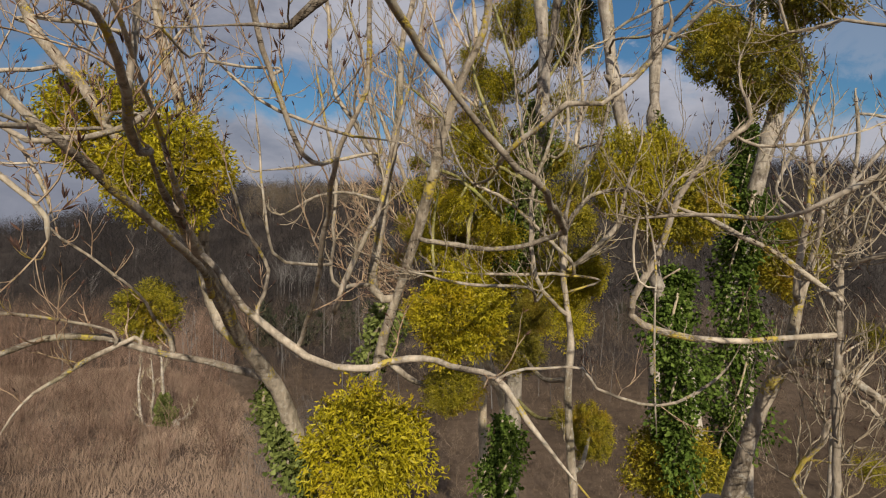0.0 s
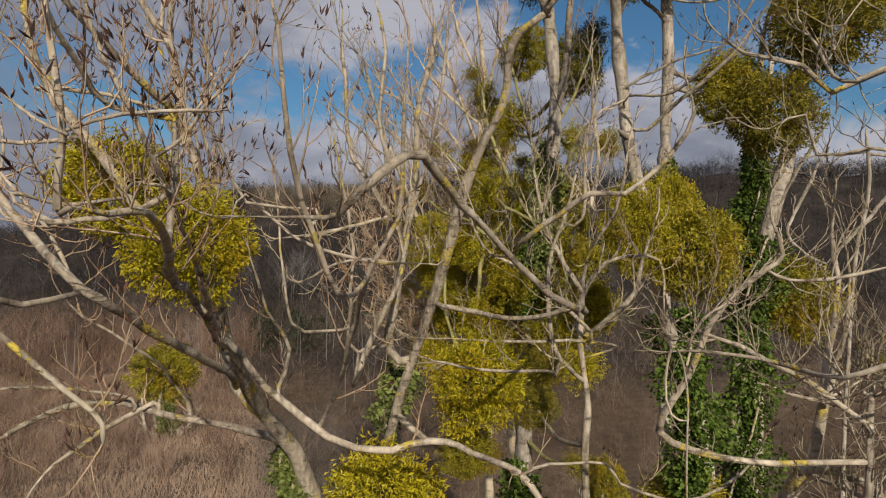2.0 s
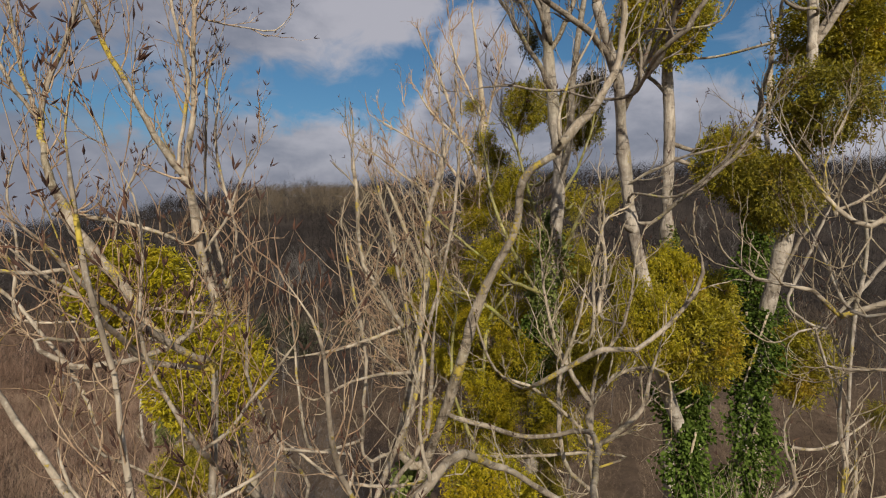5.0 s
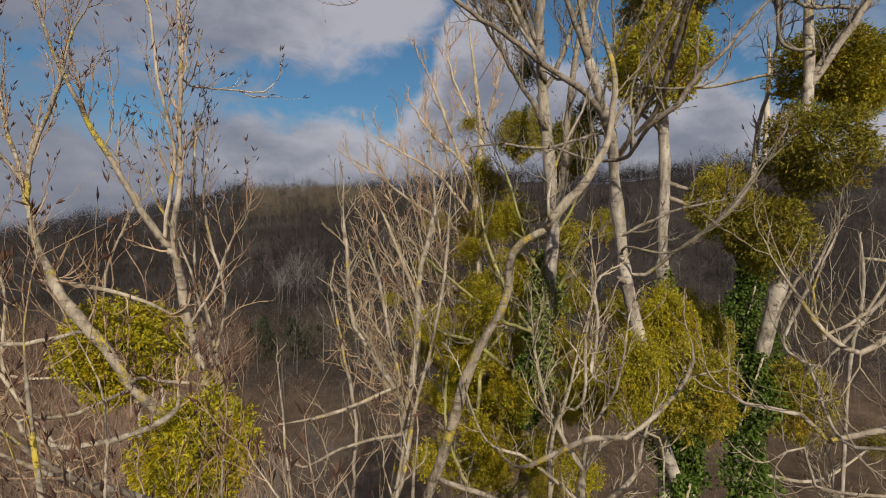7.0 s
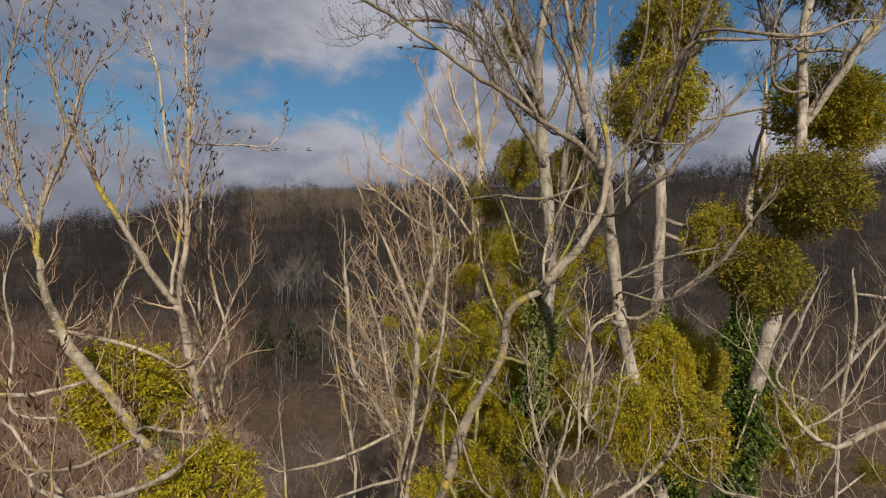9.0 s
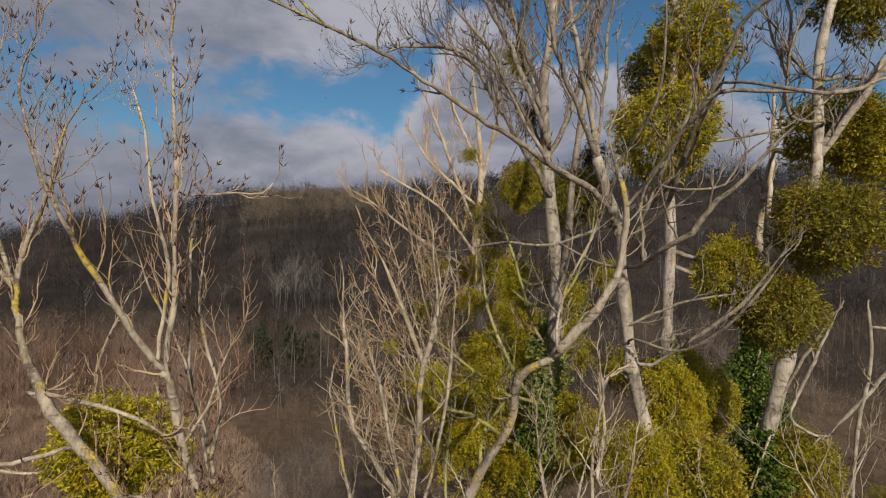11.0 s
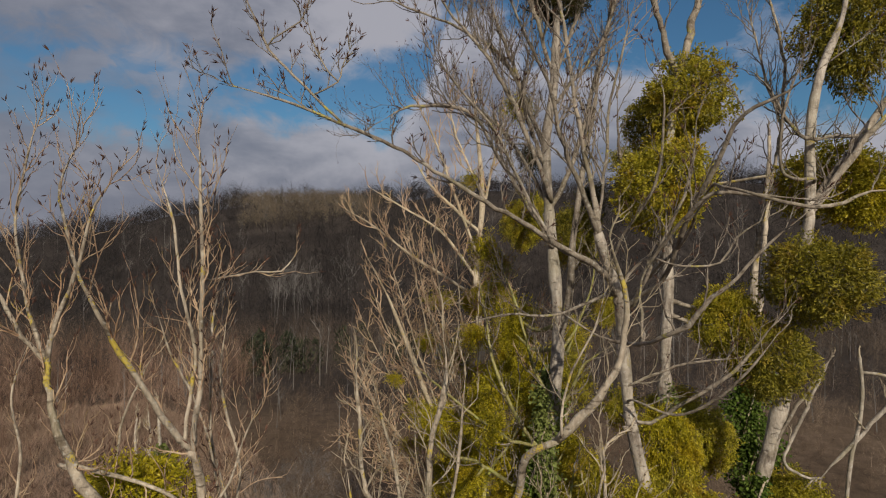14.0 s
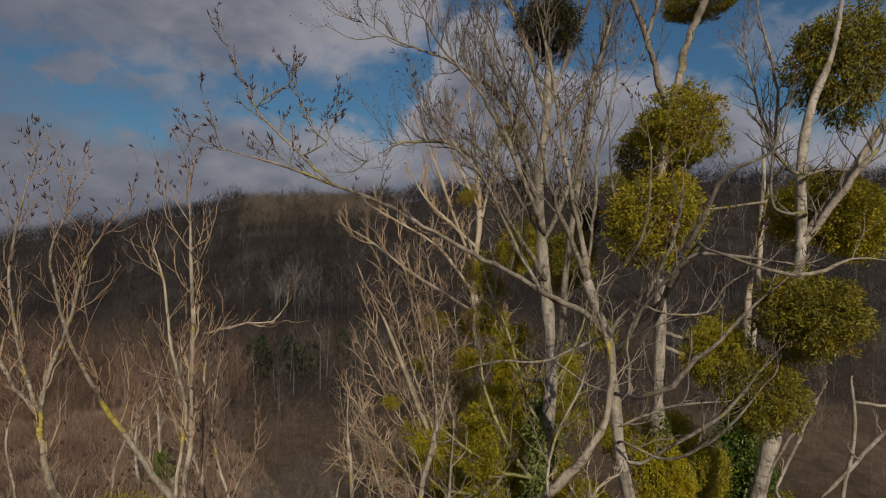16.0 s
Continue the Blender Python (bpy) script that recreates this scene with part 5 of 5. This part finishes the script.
# ---- mistletoe ----
def leaf_cloud(geo, pos, out, length, width):
    """Many small bent leaves at once: places, ways and sizes in rows."""
    n = len(pos)
    side = np.cross(out, rng.normal(size=(n, 3)))
    side /= np.linalg.norm(side, axis=1)[:, None] + 1e-9
    nor = np.cross(side, out)
    L, Wd = np.asarray(length)[:, None], np.asarray(width)[:, None]
    v = np.empty((n, 4, 3))
    v[:, 0] = pos
    v[:, 1] = pos + out * L * 0.6 + side * Wd + nor * L * 0.1
    v[:, 2] = pos + out * L - nor * L * 0.06
    v[:, 3] = pos + out * L * 0.6 - side * Wd + nor * L * 0.1
    i = np.arange(n)[:, None] * 4
    geo.v.append(v.reshape(-1, 3))
    geo.f.extend(map(tuple, (np.concatenate([i + (0, 1, 2), i + (0, 2, 3)]) + geo.n).tolist()))
    geo.n += 4 * n


def ways(n):
    v = rng.normal(size=(n, 3))
    return v / np.linalg.norm(v, axis=1)[:, None]


def mistletoe_meshes(sprays, leaves, size, seed):
    """A ball of radius 1: forked stalks from the middle, each ending in a spray of leaves; the outline is uneven."""
    noise.seed_set(seed)
    stalks, green = Geo(), Geo()
    w = ways(sprays)
    ragged = 0.32 if sprays > 1000 else 0.62
    reach = np.array([0.86 + ragged * noise.noise(Vector(d) * 1.9) + 0.12 * noise.noise(Vector(d) * 6.0) for d in w]) * rng.uniform(0.12, 1.0, sprays) ** (0.30 if sprays > 1000 else 0.65)
    tips = w * reach[:, None]
    for d, tip in zip(w[:45], tips[:45]):
        mid = tip * 0.5 + rng.normal(size=3) * 0.08
        stalks.tube([(0, 0, 0), mid, tip], [0.022, 0.012, 0.005], 3, False)
    pos = np.repeat(tips, leaves, axis=0) + rng.normal(size=(sprays * leaves, 3)) * (0.042 if sprays > 1000 else 0.06)
    out = np.repeat(w, leaves, axis=0) * 0.6 + ways(sprays * leaves) + (0, 0, -0.30)
    out /= np.linalg.norm(out, axis=1)[:, None]
    n = sprays * leaves
    leaf_cloud(green, pos, out, rng.uniform(0.6, 1.25, n) * size, rng.uniform(0.7, 1.2, n) * size * 0.17)
    noise.seed_set(1)
    return stalks, green


BALLS = {}
for seed in range(3):
    for big in (0, 1):
        s, g = mistletoe_meshes(*((1250, 9, 0.092) if big else (400, 7, 0.124)), 11 + seed * 2 + big)
        BALLS[big, seed] = (s.mesh("mistletoe_stalks", STALK), [g.mesh("mistletoe_leaves", m, False) for m in MISTLETOE])


def mistletoe(x, y, z, wide, high, tint):
    """One mistletoe ball on the nearest limb, which sends a host branch into its middle."""
    big = int(max(wide, high) > 0.41 or y < 5.7)
    stalks, leaves = BALLS[big, int(rng.integers(3))]
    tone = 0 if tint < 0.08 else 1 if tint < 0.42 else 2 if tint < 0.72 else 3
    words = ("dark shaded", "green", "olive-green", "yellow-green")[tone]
    e = new("mistletoe")
    e.location, e.scale = (x, y, z), (wide, wide, high)
    e.rotation_euler = (rng.uniform(-0.3, 0.3), rng.uniform(-0.3, 0.3), rng.uniform(0, 6.28))
    tagged(e, f"{words} mistletoe {'ball' if big else 'tuft'} growing on a bare branch", "mistletoe", "mistletoe balls")
    for name, me in (("stalk_tuft", stalks), ("foliage", leaves[tone])):
        ob = new(name, me)
        ob.parent = e
    c = np.array((x, y, z))
    best = min(range(len(limb_lines)), key=lambda k: np.linalg.norm(limb_lines[k][1][:, :3] - c, axis=1).min())
    t, line = limb_lines[best]
    p = line[np.argmin(np.linalg.norm(line[:, :3] - c, axis=1))]
    if np.linalg.norm(p[:3] - c) > 0.05:
        g = Geo()
        mid = (p[:3] + c) / 2 - np.array((0, 0, 0.12 * np.linalg.norm(p[:3] - c)))
        row = spline([(*p[:3], min(p[3] * 0.8, 0.03)), (*mid, min(p[3] * 0.7, 0.022)), (*c, 0.012)])
        g.tube(row[:, :3], row[:, 3], 7)
        part("host_branch", g, t["limb_wood"], t["trunk"])


# ---- ivy ----
def ivy(low, high, spread, tint):
    """Ivy climbing a stem from low to high."""
    a, b = np.array(low), np.array(high)
    span = np.linalg.norm(b - a)
    n = int(np.clip(1900 * span * spread / 0.12, 350, 10000))
    s = rng.random(n)
    ang = rng.uniform(0, 6.28, n)
    k1, k2 = rng.uniform(0, 6.28, 2)
    ends = np.clip(np.minimum(s, 1 - s) * 6, 0.25, 1)
    bulge = spread * ends * np.maximum(0.58 + 0.42 * np.sin(s * span * 6 + ang + k1) + 0.42 * np.sin(s * span * 2.7 - 2 * ang + k2), 0.15) * rng.uniform(0.45, 1.25, n)
    out = np.stack([np.cos(ang), np.sin(ang), 0 * ang], -1)
    pos = a + (b - a) * s[:, None] + out * bulge[:, None] + rng.normal(size=(n, 3)) * 0.03
    hang = out * 0.8 + rng.normal(size=(n, 3)) * 0.5 + (0, 0, -0.5)
    hang /= np.linalg.norm(hang, axis=1)[:, None]
    size = 0.05 if a[1] < 20 else 0.3
    g = Geo()
    leaf_cloud(g, pos, hang, rng.uniform(0.6, 1.2, n) * size, rng.uniform(0.7, 1.2, n) * size * 0.42)
    e = new("ivy")
    tagged(e, "pale green ivy climbing a bare stem" if tint > 0.15 else "dark glossy green ivy wrapped round a tree trunk", "ivy", "climbing ivy")
    part("foliage", g, IVY_PALE if tint > 0.15 else IVY_DARK, e, smooth=False)
    v = Geo()
    for k in range(3):
        q = np.linspace(0, 1, 14)[:, None]
        turn = q[:, 0] * 7 + k * 2.1
        v.tube(a + (b - a) * q + np.stack([np.cos(turn), np.sin(turn), 0 * turn], -1) * spread * 0.4, [0.012] * 14, 5)
    part("vine", v, TWIG, e)


mistletoe(1.24, 8.00, 11.58, 0.31, 0.31, 0.80)
mistletoe(1.66, 8.50, 12.13, 0.25, 0.25, 0.80)
mistletoe(1.08, 8.50, 12.04, 0.21, 0.25, 0.80)
mistletoe(-0.17, 9.60, 11.31, 0.31, 0.26, 0.90)
mistletoe(0.29, 9.50, 12.18, 0.31, 0.26, 0.80)
mistletoe(-0.73, 9.60, 11.78, 0.21, 0.18, 0.90)
mistletoe(-1.02, 9.60, 12.90, 0.18, 0.15, 0.80)
mistletoe(3.05, 8.00, 12.85, 0.43, 0.35, 0.60)
mistletoe(1.34, 8.00, 12.30, 0.35, 0.31, 0.50)
mistletoe(0.71, 8.00, 11.75, 0.23, 0.23, 0.50)
mistletoe(4.04, 7.00, 11.99, 0.27, 0.41, 0.50)
mistletoe(-2.72, 4.55, 12.95, 0.55, 0.48, 0.75)
mistletoe(-1.75, 3.70, 12.49, 0.44, 0.39, 0.90)
mistletoe(-2.28, 4.40, 11.52, 0.27, 0.25, 0.60)
mistletoe(-0.58, 4.30, 10.47, 0.53, 0.59, 1.00)
mistletoe(0.10, 4.00, 11.52, 0.36, 0.37, 0.75)
mistletoe(0.05, 4.30, 10.94, 0.25, 0.21, 0.60)
mistletoe(1.25, 5.00, 10.40, 0.21, 0.29, 0.70)
mistletoe(2.20, 5.60, 9.88, 0.52, 0.47, 0.50)
mistletoe(1.50, 4.90, 12.64, 0.32, 0.44, 0.80)
mistletoe(2.06, 5.25, 12.45, 0.50, 0.52, 0.50)
mistletoe(4.07, 7.00, 11.88, 0.56, 0.52, 0.60)
mistletoe(3.29, 6.10, 13.90, 0.50, 0.53, 0.40)
mistletoe(3.71, 5.90, 14.75, 0.60, 0.56, 0.35)
mistletoe(3.08, 6.60, 14.46, 0.29, 0.33, 0.50)
mistletoe(4.56, 6.95, 15.93, 0.71, 0.48, 0.60)
mistletoe(4.81, 6.95, 17.78, 0.67, 0.81, 0.25)
mistletoe(2.70, 6.70, 16.92, 0.56, 0.57, 0.50)
mistletoe(2.27, 6.30, 15.81, 0.62, 0.60, 0.50)
mistletoe(3.13, 7.20, 18.63, 0.54, 0.25, 0.10)
mistletoe(5.01, 7.10, 15.79, 0.54, 0.54, 0.75)
mistletoe(1.12, 9.00, 15.52, 0.42, 0.49, 0.70)
mistletoe(1.90, 9.00, 15.31, 0.47, 0.58, 0.40)
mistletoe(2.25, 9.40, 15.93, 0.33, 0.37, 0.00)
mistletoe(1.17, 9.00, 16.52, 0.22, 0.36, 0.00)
mistletoe(1.01, 9.00, 17.32, 0.27, 0.27, 0.50)
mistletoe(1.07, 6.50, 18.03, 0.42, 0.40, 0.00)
mistletoe(0.70, 10.00, 14.83, 0.37, 0.35, 0.40)
mistletoe(0.54, 14.60, 16.88, 0.32, 0.29, 0.50)
mistletoe(0.76, 7.50, 16.98, 0.23, 0.21, 0.80)
mistletoe(2.33, 9.00, 14.09, 0.26, 0.26, 0.50)
mistletoe(2.07, 7.50, 12.95, 0.18, 0.15, 0.60)
mistletoe(2.28, 6.25, 12.83, 0.37, 0.58, 0.75)
mistletoe(0.07, 7.00, 11.09, 0.33, 0.31, 0.80)
mistletoe(2.41, 9.00, 14.11, 0.22, 0.31, 0.60)
mistletoe(2.31, 8.00, 12.85, 0.39, 0.39, 0.60)
mistletoe(3.23, 7.50, 12.57, 0.44, 0.48, 0.60)
mistletoe(0.64, 5.00, 11.11, 0.24, 0.22, 0.40)
mistletoe(4.40, 6.00, 9.71, 0.21, 0.18, 0.50)
mistletoe(6.63, 9.00, 10.62, 0.27, 0.27, 0.40)
mistletoe(2.67, 9.00, 16.53, 0.35, 0.27, 0.40)
mistletoe(2.59, 7.30, 16.75, 0.51, 0.47, 0.40)
mistletoe(1.03, 9.90, 13.34, 0.42, 0.44, 0.80)
mistletoe(-0.60, 9.70, 12.36, 0.30, 0.30, 0.75)
mistletoe(-0.06, 9.60, 12.44, 0.26, 0.23, 0.80)
mistletoe(0.02, 9.70, 11.83, 0.44, 0.31, 0.75)
mistletoe(0.54, 10.40, 12.60, 0.50, 0.50, 0.75)
mistletoe(0.63, 10.00, 11.41, 0.40, 0.38, 0.75)
mistletoe(0.63, 10.40, 14.18, 0.53, 0.34, 0.75)
mistletoe(-0.49, 10.00, 13.44, 0.23, 0.22, 0.75)
mistletoe(0.02, 10.20, 13.07, 0.33, 0.25, 0.75)
mistletoe(0.84, 9.80, 10.72, 0.40, 0.32, 0.75)
mistletoe(0.50, 10.00, 15.08, 0.32, 0.40, 0.75)
mistletoe(1.97, 9.50, 11.26, 0.36, 0.51, 0.75)
mistletoe(-0.28, 10.20, 14.19, 0.33, 0.22, 0.75)
mistletoe(1.22, 10.20, 13.99, 0.25, 0.20, 0.60)
mistletoe(2.06, 9.50, 12.93, 0.28, 0.23, 0.60)
mistletoe(0.01, 10.00, 13.15, 0.29, 0.24, 0.30)
mistletoe(1.94, 9.00, 12.86, 0.26, 0.26, 0.30)
mistletoe(1.24, 6.00, 10.23, 0.18, 0.15, 0.40)
mistletoe(0.81, 5.50, 11.34, 0.19, 0.24, 0.30)
mistletoe(0.36, 8.00, 12.79, 0.32, 0.28, 0.80)
mistletoe(0.75, 7.60, 12.24, 0.34, 0.30, 0.80)
mistletoe(0.45, 7.20, 11.75, 0.39, 0.32, 0.80)
mistletoe(1.23, 8.00, 12.47, 0.28, 0.28, 0.80)
mistletoe(0.84, 7.00, 11.39, 0.38, 0.31, 0.70)
mistletoe(1.41, 7.40, 11.83, 0.29, 0.33, 0.70)
mistletoe(0.33, 6.60, 11.20, 0.36, 0.26, 0.80)
mistletoe(1.30, 8.40, 13.40, 0.29, 0.33, 0.75)
mistletoe(0.63, 7.00, 11.92, 0.31, 0.27, 0.75)
mistletoe(0.95, 6.40, 11.21, 0.28, 0.28, 0.75)
mistletoe(0.40, 6.60, 11.43, 0.26, 0.23, 0.75)
mistletoe(0.75, 7.60, 14.19, 0.33, 0.33, 0.75)
mistletoe(0.57, 7.60, 13.22, 0.37, 0.30, 0.80)
mistletoe(0.95, 7.20, 13.02, 0.28, 0.32, 0.80)
mistletoe(1.53, 7.60, 13.89, 0.26, 0.30, 0.60)
mistletoe(0.48, 7.40, 12.46, 0.40, 0.29, 0.80)
mistletoe(1.61, 7.00, 12.32, 0.31, 0.34, 0.60)

mistletoe(-0.25, 9.30, 12.15, 0.42, 0.36, 0.80)
mistletoe(0.05, 9.20, 11.45, 0.46, 0.38, 0.80)
mistletoe(0.30, 9.00, 13.70, 0.36, 0.28, 0.80)
mistletoe(0.80, 8.80, 13.00, 0.48, 0.46, 0.80)
mistletoe(0.95, 8.60, 12.10, 0.50, 0.45, 0.80)
mistletoe(1.95, 8.40, 11.60, 0.48, 0.44, 0.80)
mistletoe(1.70, 8.80, 13.30, 0.34, 0.32, 0.20)
mistletoe(3.02, 6.45, 14.25, 0.42, 0.46, 0.60)
mistletoe(0.70, 7.50, 14.00, 0.26, 0.22, 0.80)
mistletoe(0.40, 7.40, 13.20, 0.36, 0.32, 0.80)
mistletoe(1.12, 7.50, 12.75, 0.38, 0.34, 0.75)
mistletoe(0.02, 7.60, 12.45, 0.36, 0.30, 0.90)
mistletoe(0.85, 7.40, 12.00, 0.38, 0.36, 0.75)
mistletoe(1.40, 7.50, 12.45, 0.34, 0.32, 0.75)
mistletoe(1.45, 7.50, 13.20, 0.34, 0.34, 0.50)
mistletoe(-0.30, 7.80, 12.75, 0.34, 0.28, 0.80)
mistletoe(0.28, 6.30, 13.12, 0.30, 0.26, 0.80)
mistletoe(0.09, 6.40, 12.48, 0.30, 0.24, 0.90)
mistletoe(0.60, 6.30, 12.10, 0.32, 0.28, 0.75)
mistletoe(0.22, 6.30, 11.72, 0.30, 0.26, 0.85)
mistletoe(0.98, 6.20, 11.53, 0.32, 0.28, 0.75)
mistletoe(-0.30, 6.80, 11.26, 0.32, 0.28, 0.85)
mistletoe(1.44, 6.60, 11.13, 0.32, 0.28, 0.75)
mistletoe(0.40, 6.70, 11.13, 0.32, 0.30, 0.80)
mistletoe(-0.18, 7.00, 11.97, 0.28, 0.24, 0.85)

ivy((-1.07, 4.40, 10.13), (-1.38, 4.40, 10.91), 0.15, 0.2)
ivy((-0.62, 4.75, 10.97), (-0.51, 4.75, 11.52), 0.12, 0.2)
ivy((2.17, 5.30, 9.61), (2.08, 5.30, 11.58), 0.20, 0.1)
ivy((2.98, 6.20, 9.20), (3.22, 6.20, 12.57), 0.31, 0.0)
ivy((4.02, 7.70, 11.48), (3.93, 7.70, 13.89), 0.26, 0.1)
ivy((2.44, 6.60, 12.85), (2.40, 6.60, 13.49), 0.10, 0.2)
ivy((0.94, 6.65, 11.92), (1.03, 6.65, 13.67), 0.16, 0.3)
ivy((0.60, 6.00, 9.40), (0.57, 6.00, 10.23), 0.23, 0.1)
ivy((2.56, 6.40, 11.14), (2.50, 6.40, 11.77), 0.38, 0.1)
ivy((0.83, 6.70, 11.68), (0.80, 6.70, 12.48), 0.17, 0.1)
ivy((-18.42, 38.00, 0.10), (-18.61, 38.00, 2.20), 0.37, 0.3)
